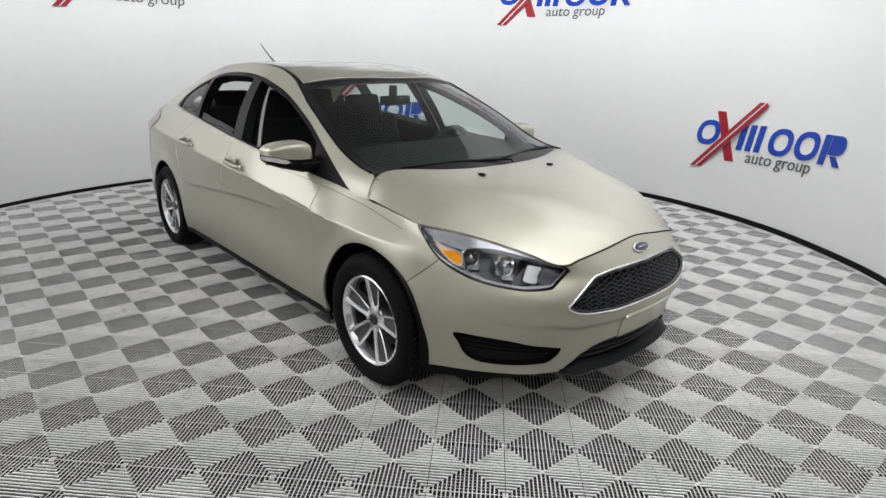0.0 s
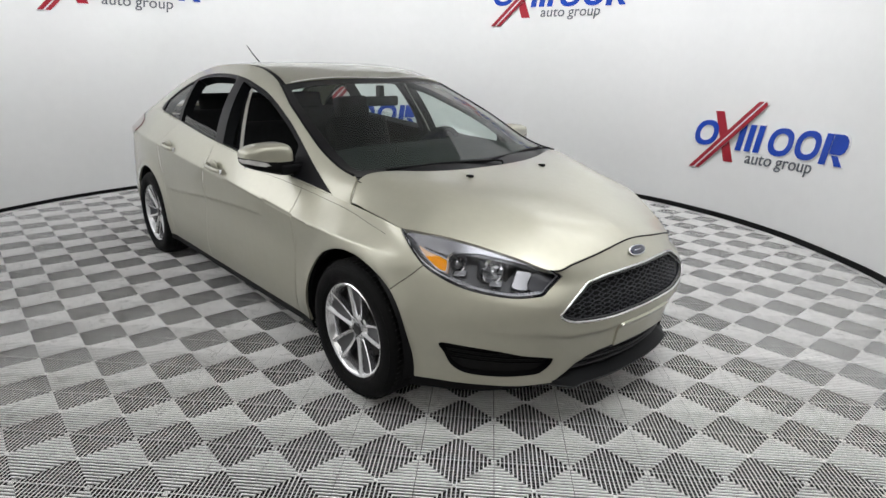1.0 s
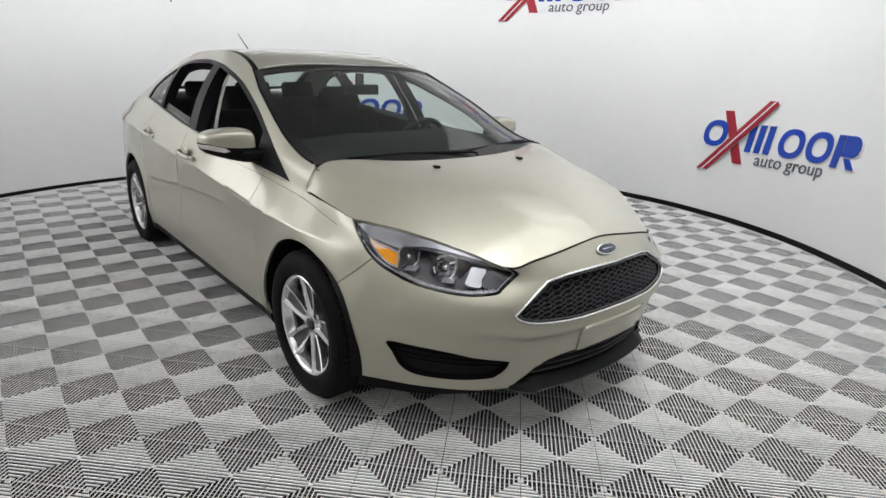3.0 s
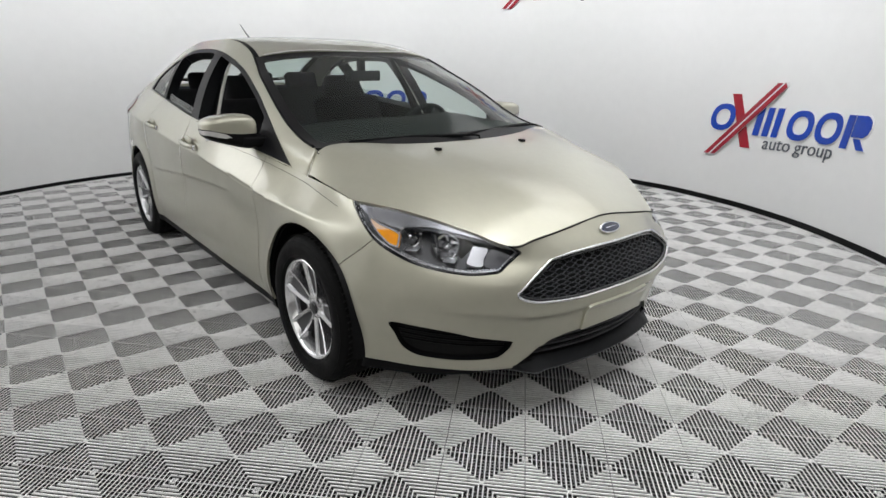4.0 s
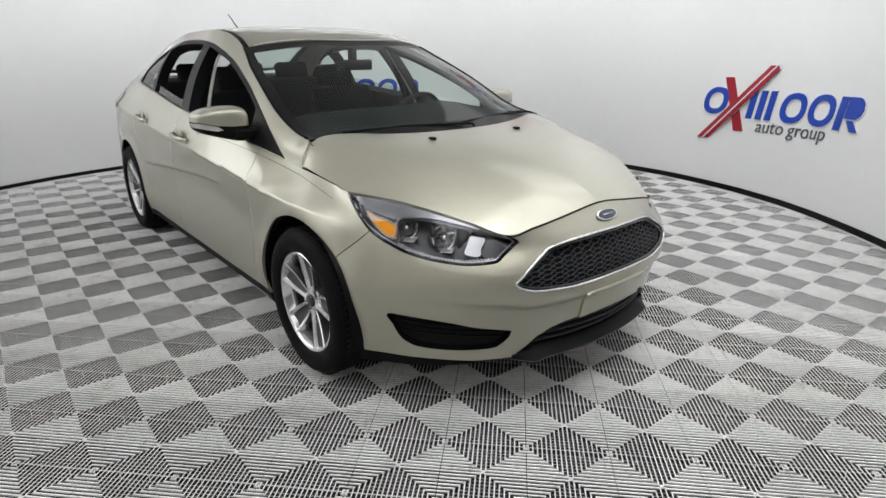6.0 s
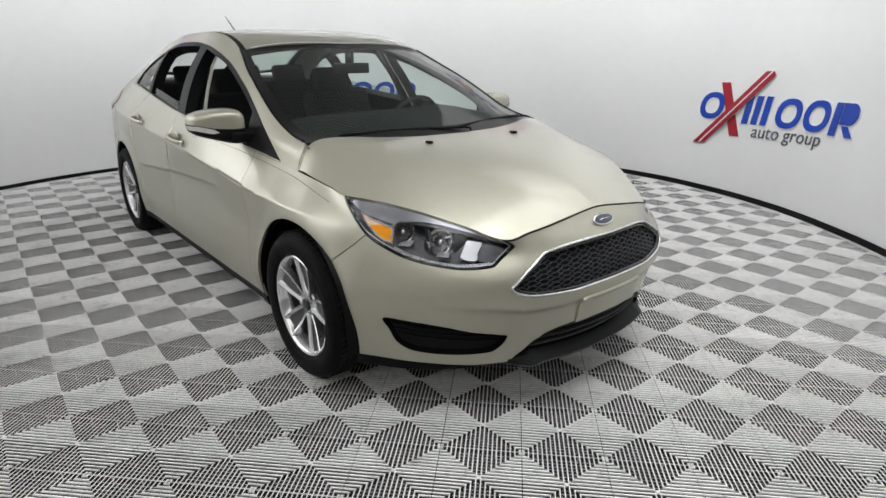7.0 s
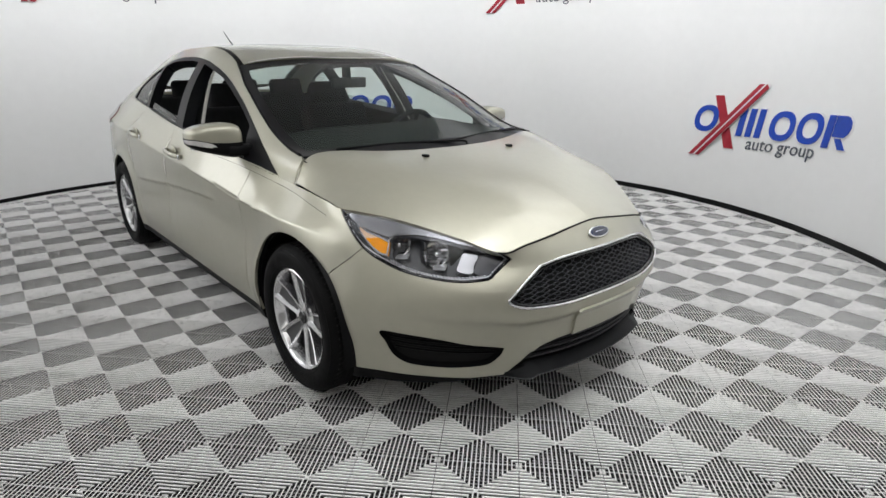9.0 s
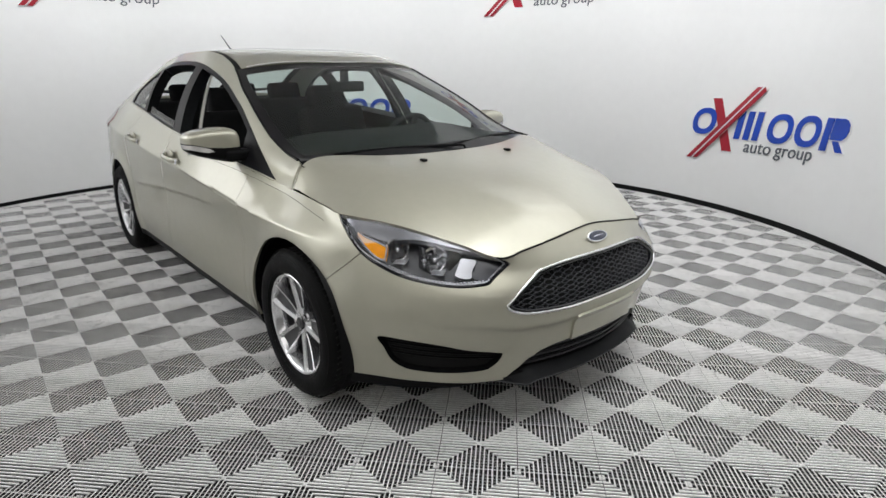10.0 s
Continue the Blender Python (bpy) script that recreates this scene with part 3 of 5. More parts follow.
flat = np.stack([np.broadcast_to(ARC, shell.shape[:2]), shell[..., 2]], -1)
# left side's shell, faces outward
BODY = Sheet.grid(shell, flat)
if (BODY.normals()[len(BODY.v) // 2] @ np.array([0, 1, 0])) < 0:
    BODY = Sheet(BODY.v, BODY.f[:, ::-1], BODY.p)


def sz(x, y, z):
    """A place on the shell as (length round the plan, height)."""
    i = np.argmin(((BODY.v - (x, y, z)) ** 2).sum(1))
    return (BODY.p[i, 0], z)


def xz(s):
    return s.v[:, [0, 2]]


def both(name, sheet, mat, label="", depth=0.012, parent=None):
    """The same part on the car's left and right."""
    a = sheet_part(name, sheet, mat, parent or car, label, depth)
    b = sheet_part(name, sheet.mirrored(), mat, parent or car, label, depth)
    return a, b


def whole(sheet):
    """A half sheet and its mirror image as one."""
    m = sheet.mirrored()
    return Sheet(np.vstack([sheet.v, m.v]), np.vstack([sheet.f, m.f + len(sheet.v)]), np.vstack([sheet.p, m.p]))


def arch(s, grow=0.0):
    return np.minimum(np.hypot(s.v[:, 0], s.v[:, 2] - AXLE) - .368 - grow, np.hypot(s.v[:, 0] - WB, s.v[:, 2] - AXLE) - .362 - grow)


GAP = 0.0017
lamp_line = spline([sz(.225, .778, .812), sz(.36, .698, .800), sz(.47, .622, .778), sz(.60, .530, .740), sz(.695, .458, .700), sz(.728, .427, .673), sz(.736, .415, .661), sz(.735, .428, .650),
                    sz(.731, .478, .620), sz(.726, .501, .607), sz(.712, .524, .601), sz(.64, .60, .597), sz(.545, .69, .612), sz(.445, .75, .640), sz(.355, .79, .690), sz(.275, .795, .750)], 90, True)
grille_line = np.array(spline([(0, .657), (.10, .655), (.236, .647), (.315, .635), (.343, .629), (.362, .619), (.429, .580), (.474, .545), (.485, .534), (.479, .522), (.450, .508), (.393, .496), (.256, .491), (.12, .496), (0, .498)], 90))
grille_line = np.vstack([(-.1, grille_line[0, 1]), grille_line, (-.1, grille_line[-1, 1])])
fog_line = spline([sz(.471, .802, .406), sz(.56, .735, .400), sz(.645, .655, .384), sz(.70, .57, .360), sz(.752, .465, .336), sz(.758, .458, .328), sz(.751, .463, .306), sz(.735, .487, .280), sz(.718, .513, .266), sz(.655, .619, .266),
                   sz(.578, .707, .275), sz(.535, .745, .286), sz(.505, .772, .315), sz(.484, .793, .365)], 90, True)
low_line = np.array([(sz(.86, y, z)[0], z) for y, z in spline([(0, .356), (.15, .348), (.29, .328), (.371, .290), (.424, .250), (.432, .240), (.38, .236), (.2, .236), (0, .240)], 50)])
low_line = np.vstack([(-.1, .356), low_line, (-.1, .240)])

in_lamp, in_grille, in_fog, in_low = (inside(q) for q in (lamp_line, grille_line, fog_line, low_line))
front_door = inside([(-.53, 1.1), (-.515, .90), (-.50, .85), (-.478, .70), (-.468, .5), (-.49, .225), (-1.60, .225), (-1.588, .5), (-1.565, .75), (-1.515, .89), (-1.50, 1.1)])
rear_door = inside([(-1.50, 1.1), (-1.515, .89), (-1.565, .75), (-1.588, .5), (-1.60, .225), (-2.20, .225), (-2.285, .42), (-2.335, .58), (-2.385, .78), (-2.37, .88), (-2.29, .97), (-2.20, 1.1)])
ahead = inside([(2, 2), (2, -1)] + [(q[0], q[1]) for q in ((.30, -1), (.30, .22), (.20, .40), (.196, .528), (.262, .584), (.325, .648), (.358, .69), (.30, .80), (.30, 2))])
behind = inside([(-9, 2), (-9, -1), (-3.0, -1), (-3.0, .30), (-2.98, .60), (-3.06, .80), (-3.25, .85), (-3.75, .85), (-3.75, 2)])
tail_line = inside(spline([(-3.0, .955), (-3.15, 1.0), (-3.45, 1.0), (-3.56, .97), (-3.58, .87), (-3.4, .84), (-3.1, .88)], 40, True))

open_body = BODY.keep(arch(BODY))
# blackened copy of the shell, as the shade behind gaps and openings
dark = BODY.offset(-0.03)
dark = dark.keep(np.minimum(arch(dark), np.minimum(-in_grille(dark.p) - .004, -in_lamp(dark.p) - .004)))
sheet_part("gap_shade_shell", whole(dark), VOID, car, "", 0)


def cut(sheet, *fs):
    """What lies inside all the given (function, coordinates) with the shut gap left open."""
    for f, flat_of in fs:
        sheet = sheet.keep(f(flat_of(sheet)) - GAP)
    return sheet


def out(f):
    return lambda p: -f(p)


def pp(s):
    return s.p


bumper = cut(open_body, (ahead, xz), (out(in_lamp), pp), (out(in_grille), pp), (out(in_fog), pp), (out(in_low), pp))
hem = lambda q: np.interp(q[:, 0], (.33, .425, .47, .60, .77, 1.05), (.250, .246, .212, .213, .226, .236))
skirt_front = bumper.keep(np.minimum(hem(bumper.p) - .001 - bumper.v[:, 2], bumper.p[:, 0] - .33))
bumper = bumper.keep(bumper.v[:, 2] - hem(bumper.p) - .030 * (bumper.p[:, 0] < .30))
plate_zone = inside([(-.1, .456), (.17, .452), (.185, .446), (.190, .40), (.192, .36), (.194, .30), (-.1, .30)])
bumper_panel = bumper.keep(-plate_zone(bumper.p))
front_bumper = sheet_part("front_bumper", whole(bumper_panel), PAINT, car)
sheet_part("number_plate_panel", whole(bumper.keep(plate_zone(bumper.p))).offset(.010), PAINT, car, "bare painted plate panel with no plate")
both("front_valance", skirt_front, BLACK, "black plastic lower valance")

side = cut(open_body, (out(ahead), xz), (out(behind), xz), (out(in_lamp), pp))
sill = side.keep(.230 - side.v[:, 2])
both("sill", sill, BLACK, "black plastic sill strip")
side = side.keep(side.v[:, 2] - .234)
fdoor = cut(side, (front_door, xz))
rdoor = cut(side, (rear_door, xz))
rest_side = cut(side, (out(front_door), xz), (out(rear_door), xz))
fender = rest_side.keep(rest_side.v[:, 0] + 1.0)
quarter = rest_side.keep(-rest_side.v[:, 0] - 1.7)
quarter = cut(quarter, (out(tail_line), xz))
both("front_fender", fender, PAINT)
front_doors = both("front_door", fdoor, PAINT)
rear_doors = both("rear_door", rdoor, PAINT)
both("rear_quarter_panel", quarter, PAINT)
back = cut(open_body, (behind, xz), (out(tail_line), xz))
sheet_part("rear_bumper", whole(back), PAINT, car)
both("tail_lamp", cut(open_body, (tail_line, xz)).offset(.006), REDLENS, "red tail lamp lens")

# ---- hood, roof, trunk lid, pillars ----
gx, gy = np.meshgrid(np.linspace(-.30, .80, 120), np.linspace(0, .80, 90), indexing="ij")
HOOD = Sheet.grid(np.stack([gx, gy, hood_height(gx, gy)], -1), np.stack([gx, gy], -1))
if HOOD.normals()[50, 2] < 0:
    HOOD = Sheet(HOOD.v, HOOD.f[:, ::-1], HOOD.p)
rim = stations(belt, np.linspace(0, 9.53, 90))
hood_rear = spline([(-.178, .722), (-.150, .60), (-.085, .42), (-.04, .22), (-.028, 0)], 24)
hood_line = inside(np.vstack([(rim[0, 0], -.2), rim[:, :2], (-.1375, .7875), hood_rear, (-.028, -.2)]))
hood_half = HOOD.keep(hood_line(HOOD.p) - 2.7 * GAP)
sheet_part("hood", whole(hood_half), PAINT, car, "", 0.02)

RAIL = curve_at([(-.13, .772, .885), (-.16, .738, .922), (-.19, .722, .942), (-.25, .716, .950), (-.3, .714, .958), (-.4, .708, .985), (-.5, .703, 1.024), (-.6, .693, 1.073), (-.7, .679, 1.122), (-.8, .661, 1.168),
                 (-.9, .642, 1.211), (-1.0, .614, 1.257), (-1.1, .588, 1.302), (-1.25, .566, 1.355), (-1.4, .556, 1.388), (-1.6, .552, 1.405),
                 (-2.0, .548, 1.398), (-2.4, .552, 1.345), (-2.75, .578, 1.248), (-3.05, .622, 1.134), (-3.25, .660, 1.040)])
belt_x = curve_at([tuple(b) for b in belt[8:17]])
xs, ts = np.linspace(-.135, -3.22, 230), np.linspace(0, 1, 26)
lo, hi = belt_x(xs), RAIL(xs)
cab = np.zeros((len(xs), len(ts), 3))
cab[..., 0] = xs[:, None]
for k in range(2):
    cab[..., k + 1] = lo[:, None, k] + (hi - lo)[:, None, k] * ts[None, :]
swell = .030 * np.clip((hi - lo)[:, 1] / .4, 0, 1)[:, None] * np.sin(math.pi * ts)[None, :]
cab[..., 1] += swell * .95
cab[..., 2] += swell * .30
CABIN = Sheet.grid(cab, cab[..., [0, 2]])
if CABIN.normals()[len(CABIN.v) // 2, 1] < 0:
    CABIN = Sheet(CABIN.v, CABIN.f[:, ::-1], CABIN.p)
bx = lambda x, up=0.006: (x, float(belt_x(x)[1]) + up)
side_top = [(-.262, .850), (-.3, .863), (-.4, .913), (-.5, .967), (-.60, 1.025), (-.7, 1.08), (-.80, 1.129), (-.9, 1.170), (-1.0, 1.207), (-1.1, 1.241), (-1.2, 1.272), (-1.35, 1.306), (-1.5, 1.332), (-1.72, 1.349), (-2.0, 1.345), (-2.25, 1.312), (-2.5, 1.238), (-2.68, 1.150), (-2.765, 1.085)]
dlo = np.vstack([spline(side_top, 60), [bx(-2.735, .012), bx(-2.6), bx(-2.4), bx(-2.167), bx(-1.9), bx(-1.55), bx(-1.2), bx(-1.0), bx(-.7), bx(-.5), bx(-.3)]])
in_dlo = inside(dlo)
frame_sheet = CABIN.keep(in_dlo(CABIN.p) - GAP)
CABIN = CABIN.keep(-.1395 - .040 * (CABIN.v[:, 2] - .84) / .113 - CABIN.v[:, 0])
both("cabin_side", CABIN.keep(-in_dlo(CABIN.p)), PAINT, "", 0.03)


def pane_line(x0, x1, top_gap, low_gap, tilt0=0.0, tilt1=0.0):
    """An opening in the window band between two nearly upright edges (x at the belt; tilt: how far the top leans back)."""
    up = curve_at(side_top)
    n = 16
    q0 = [(x, float(up(x)[0]) - top_gap) for x in np.linspace(x0 + tilt0, x1 + tilt1, n)]
    q1 = [bx(x, low_gap) for x in np.linspace(x1, x0, n)]
    return inside(np.array(q0 + q1))


p_front = pane_line(-.60, -1.40, .020, .012, -.05, -.085)
p_rear = pane_line(-1.525, -2.215, .022, .012, -.065, -.02)
p_quarter = pane_line(-2.28, -2.69, .016, .014, -.01, .03)
# the raked front edge of the front pane follows the pillar, so the sail panel stays in front of it
trim = frame_sheet
for f in (p_front, p_rear, p_quarter):
    trim = trim.keep(-f(trim.p))
both("window_surround", trim, PILLAR, "satin black window surround and pillar trim", 0.06)
both("quarter_glass", frame_sheet.keep(p_quarter(frame_sheet.p) + .004).offset(-.006), TINTED, "small fixed rear quarter glass", 0)
low_glass = frame_sheet.keep(p_rear(frame_sheet.p) + .004)
low_glass = low_glass.keep(belt_x(low_glass.v[:, 0])[:, 1] + .055 - low_glass.v[:, 2])
both("rear_door_glass", low_glass.offset(-.012), TINTED, "side glass wound almost fully down", 0)

# roof
head_x = lambda y: -.98 - .12 * (y / .588) ** 2
rear_x = lambda y: -2.52 + .06 * (y / .55) ** 2
roof_mid = curve_at([(-.90, 1.312), (-.98, 1.342), (-1.1, 1.380), (-1.3, 1.411), (-1.55, 1.427), (-1.85, 1.427), (-2.1, 1.415), (-2.3, 1.396), (-2.46, 1.370), (-2.6, 1.337)])
us, vs = np.linspace(0, 1, 60), np.linspace(0, 1, 50)
roof = np.zeros((60, 50, 3))
for j, t in enumerate(vs):
    for i, u in enumerate(us):
        yy = t * .588
        x = head_x(yy) + (rear_x(yy) - head_x(yy)) * u
        r = RAIL(x)
        m = float(roof_mid(x)[0])
        roof[i, j] = (x, t * r[0], m - (m - r[1]) * t ** 3.2)
ROOF = Sheet.grid(roof, roof[..., :2])
if ROOF.normals()[500, 2] < 0:
    ROOF = Sheet(ROOF.v, ROOF.f[:, ::-1], ROOF.p)
strip = ROOF.v[:, 1] / np.array([RAIL(x)[0] for x in ROOF.v[:, 0]]) - .955
sheet_part("roof", whole(ROOF.keep(-strip)), PAINT, car, "", 0.02)
both("roof_ditch_strip", ROOF.keep(strip).offset(-.004), BLACK, "black roof ditch moulding", 0.01)
sheet_part("headliner", whole(ROOF.offset(-.035)), HEADLINER, car, "", 0)


def screen(base, head, n=40, m=26, bow=.03):
    """A bowed pane between two curves given for y-fraction s in 0..1."""
    g = np.zeros((m, n, 3))
    for j in range(n):
        s = j / (n - 1)
        a, b = np.array(base(s)), np.array(head(s))
        for i in range(m):
            t = i / (m - 1)
            g[i, j] = a + (b - a) * t + np.array([.45, 0, .9]) * bow * math.sin(math.pi * t) * (1 - s ** 4 * .9)
    return g


def screen_edges(g, x0, x1):
    """Bend the pane's outer column on to the roof rail."""
    m = len(g)
    for i in range(m):
        x = x0 + (x1 - x0) * i / (m - 1)
        r = RAIL(x)
        d = np.array([x, r[0], r[1]]) - g[i, -1]
        for j in range(g.shape[1]):
            g[i, j] += d * (j / (g.shape[1] - 1)) ** 3
    return g


ws = screen(lambda s: (-.045 - .145 * s ** 2.2, .718 * s, .935 + .006 * s), lambda s: (-.982 - .12 * s * s, .588 * s, 1.341 - .039 * s ** 3))
ws = screen_edges(ws, -.19, -1.102)
q = np.stack(np.meshgrid(np.linspace(0, 1, ws.shape[0]), np.linspace(0, 1, ws.shape[1]), indexing="ij"), -1)
WS = Sheet.grid(ws, q)
if WS.normals()[200, 2] < 0:
    WS = Sheet(WS.v, WS.f[:, ::-1], WS.p)
clear = np.minimum(np.minimum(.945 - WS.p[:, 1], WS.p[:, 0] - .07), .93 - WS.p[:, 0])
wind = sheet_part("windscreen", whole(WS.keep(clear)), WINDOW, car, "clear windscreen glass with a faint green tint", 0)
sheet_part("windscreen_border", whole(WS.keep(-clear)), CERAMIC, wind, "black ceramic windscreen border", 0.006)
bg = screen(lambda s: (-3.09 + .05 * s * s, .60 * s, 1.112 - .01 * s), lambda s: (rear_x(.55 * s), .552 * s, 1.357 - .03 * s ** 3), bow=.035)
bg = screen_edges(bg, -3.03, -2.46)
BG = Sheet.grid(bg, q)
if BG.normals()[200, 2] < 0:
    BG = Sheet(BG.v, BG.f[:, ::-1], BG.p)
clear = np.minimum(np.minimum(.91 - BG.p[:, 1], BG.p[:, 0] - .06), .94 - BG.p[:, 0])
rearw = sheet_part("rear_window", whole(BG.keep(clear)), TINTED, car, "sloping rear window glass", 0)
sheet_part("rear_window_border", whole(BG.keep(-clear)), GLOSSY, rearw, "black ceramic glass border", 0.006)
# trunk lid
tk = np.zeros((24, 40, 3))
for j in range(40):
    s = j / 39
    for i in range(24):
        t = i / 23
        x = -3.085 - .48 * t
        e = belt_x(np.clip(x, -3.4, 0))
        half = float(e[0]) * (1 - .10 * max(0, t - .6)) - .004
        mid = 1.098 - .085 * t
        tk[i, j] = (x + .05 * s * s * (1 - t) - .02 * (1 - s * s) * t, half * s, mid - (mid - 1.064 + .075 * t) * s ** 3)
TK = Sheet.grid(tk, tk[..., :2])
if TK.normals()[300, 2] < 0:
    TK = Sheet(TK.v, TK.f[:, ::-1], TK.p)
sheet_part("trunk_lid", whole(TK), PAINT, car, "", 0.03)


def surf(s, z, push=0.0):
    """The place on the shell at plan length s and height z, pushed out along its normal; and the normal."""
    def at(s_, z_):
        c = np.interp(s_, ARC, np.arange(len(ARC)))
        i = min(int(c), len(ARC) - 2)
        f_ = c - i
        col = shell[:, i] * (1 - f_) + shell[:, i + 1] * f_
        return np.array([np.interp(z_, col[:, 2], col[:, k]) for k in range(3)])
    p = at(abs(s), z)
    n = np.cross(at(abs(s) + .01, z) - at(max(abs(s) - .01, 0), z), at(abs(s), z + .01) - at(abs(s), z - .01))
    n /= np.linalg.norm(n) + 1e-9
    if n @ (p - np.array([-1.4, 0, .5])) < 0:
        n = -n
    p = p + n * push
    if s < 0:
        p[1], n[1] = -p[1], -n[1]
    return p, n


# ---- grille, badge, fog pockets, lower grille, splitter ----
# black sheet set back as the shade behind the grille mesh
sheet_part("grille_shade", whole(BODY.keep(in_grille(BODY.p) + .02).offset(-.055)), VOID, car, "", 0)
half = [q for q in grille_line[1:-1]]
loop = [(s, z) for s, z in half] + [(-s, z) for s, z in half[::-1][1:-1]]
loop_at = np.array([surf(s, z, .001)[0] for s, z in loop])
for _ in range(2):
    loop_at = (np.roll(loop_at, 1, 0) + 2 * loop_at + np.roll(loop_at, -1, 0)) / 4
frame_ = part("grille_surround", tube([tuple(q) for q in loop_at], .0054, 8, True), CHROME, car, "thin chrome grille surround")
part("grille_inner_frame", tube([surf(s * .975, .562 + (z - .562) * .93, -.012)[0] for s, z in loop], .008, 6, True), GLOSSY, frame_)
grille_in = inside(grille_line)
mesh_bm = bmesh.new()
row_h, pitch = .0190, .100
for r in range(-1, 12):
    for sign in (1, -1):
        z0 = .462 + r * row_h
        run = []
        for s in np.arange(-.50, .5001, .00925):
            ph = math.cos(2 * math.pi * s / pitch + (math.pi if r % 2 else 0))
            z = z0 + row_h / 2 * sign * max(-1, min(1, 1.08 * ph)) * .98
            ok = grille_in(np.array([[abs(s), z]]))[0] > .006
            if ok:
                run.append(surf(s, z, -.020)[0])
            if (not ok or s > .49) and len(run) > 1:
                join(mesh_bm, tube(run, .0020, 5, False, 1.0))
                run = []
            elif not ok:
                run = []
part("grille_mesh", mesh_bm, GRILLE, frame_, "dark grey moulded grille mesh", smooth=True)
p, n = surf(0, .700, .002)
bm = bmesh.new()
badge_rot = Vector(n).to_track_quat("Z", "Y").to_matrix().to_4x4()


def oval_plate(a, b, depth, lift):
    bm_ = bmesh.new()
    t_ = np.linspace(0, 2 * math.pi, 40, endpoint=False)
    nx = Vector(n)
    ux = Vector((0, 1, 0))
    vz = nx.cross(ux).normalized()
    low, top, cap = [], [], []
    for q in t_:
        e = ux * a * math.cos(q) + vz * b * math.sin(q)
        low.append(bm_.verts.new(Vector(p) + e))
        top.append(bm_.verts.new(Vector(p) + e + nx * (depth * .7 + lift)))
        cap.append(bm_.verts.new(Vector(p) + e * .93 + nx * (depth + lift)))
    for k in range(40):
        j = (k + 1) % 40
        bm_.faces.new((low[k], low[j], top[j], top[k]))
        bm_.faces.new((top[k], top[j], cap[j], cap[k]))
    bm_.faces.new(cap)
    bmesh.ops.recalc_face_normals(bm_, faces=bm_.faces[:])
    return bm_


badge = part("badge", oval_plate(.060, .0235, .005, 0), CHROME, car, "small oval chrome-rimmed blue badge", angle=30)
part("badge_face", oval_plate(.054, .0195, .006, .001), BADGE, badge, "", angle=30)
part("badge_stripe", block((.003, .060, .0045), (0, 0, 0), .001, 1, None, Matrix.Translation(Vector(p) + Vector(n) * .0065) @ badge_rot @ pose(0, 0, 0, 0, 0, 90)), CHROME, badge)

for sign in (1, -1):
    pocket = BODY.keep(in_fog(BODY.p) + .012).offset(-.045)
    pocket = pocket if sign > 0 else pocket.mirrored()
    pk = sheet_part("fog_pocket", pocket, BLACK, car, "black blanked fog lamp pocket", 0)
    bm = bmesh.new()
    r0 = [surf(s * sign, z, .001)[0] for s, z in fog_line]
    r1 = [surf(s * sign, z, -.048)[0] for s, z in fog_line]
    a, b = [bm.verts.new(v) for v in r0], [bm.verts.new(v) for v in r1]
    for k in range(len(a)):
        j = (k + 1) % len(a)
        bm.faces.new((a[k], a[j], b[j], b[k]))
    part("pocket_wall", bm, BLACK, pk)
    lo_s, hi_s = fog_line[:, 0].min(), fog_line[:, 0].max()
    for zz in (.298, .318, .338, .358):
        run = [surf(sign * s, zz + .04 * (s - lo_s) / (hi_s - lo_s), -.026)[0] for s in np.linspace(lo_s, hi_s, 40) if in_fog(np.array([[s, zz + .04 * (s - lo_s) / (hi_s - lo_s)]]))[0] > .004]
        if len(run) > 3:
            part("slat", tube(run, .0045, 6, False, .9), BLACK, pk)
# another black sheet, as the shade behind the lower bars
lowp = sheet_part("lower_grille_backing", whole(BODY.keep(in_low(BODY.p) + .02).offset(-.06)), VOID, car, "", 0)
for zz in (.262, .292, .326):
    run = [surf(s, zz, -.016)[0] for s in np.arange(-.47, .4701, .01) if in_low(np.array([[abs(s), zz]]))[0] > .003]
    if len(run) > 3:
        part("lower_grille_bar", tube(run, .0085, 8, False, .55), GREYPL, lowp, "dark grey horizontal grille bar")
# splitter lip: a slanted dark apron whose lower edge steps up in the middle
bm = bmesh.new()
rows_, edge_ = [], []
for s in np.linspace(-.58, .58, 117):
    e = abs(s)
    low_z = float(np.interp(e, (0, .15, .27, .34, .385, .45, .53, .58), (.206, .206, .205, .202, .190, .195, .203, .211)))
    top_z = float(np.interp(e, (0, .36, .43, .58), (.246, .246, .232, .222)))
    far = float(np.interp(e, (0, .375, .43, .47, .58), (.036, .040, .012, -.006, -.02)))
    root_, n_ = surf(s, .236)
    n_ = np.array([n_[0], n_[1], 0]) / math.hypot(n_[0], n_[1])
    row = [root_ + n_ * d_ for d_ in (-.012, far * .45, far, far - .004, -.07)]
    for q_, z_ in zip(row, (top_z, low_z + .026, low_z + .007, low_z, low_z + .004)):
        q_[2] = z_
    rows_.append([bm.verts.new(v) for v in row])
    edge_.append(row[2])
for a, b in zip(rows_, rows_[1:]):
    for k in range(4):
        bm.faces.new((a[k], a[k + 1], b[k + 1], b[k]))
bmesh.ops.recalc_face_normals(bm, faces=bm.faces[:])
lip = part("splitter_lip", bm, LIPMAT, car, "dark grey plastic splitter lip", angle=35)
part("lip_edge", tube(edge_, .0018, 6), LIPEDGE, lip, "thin lighter edge")

# ---- head lamps ----
lamp_sheet = BODY.keep(in_lamp(BODY.p) - .002)


def lamp_zone(keys):
    return inside(spline([sz(*k) for k in keys], 40, True))


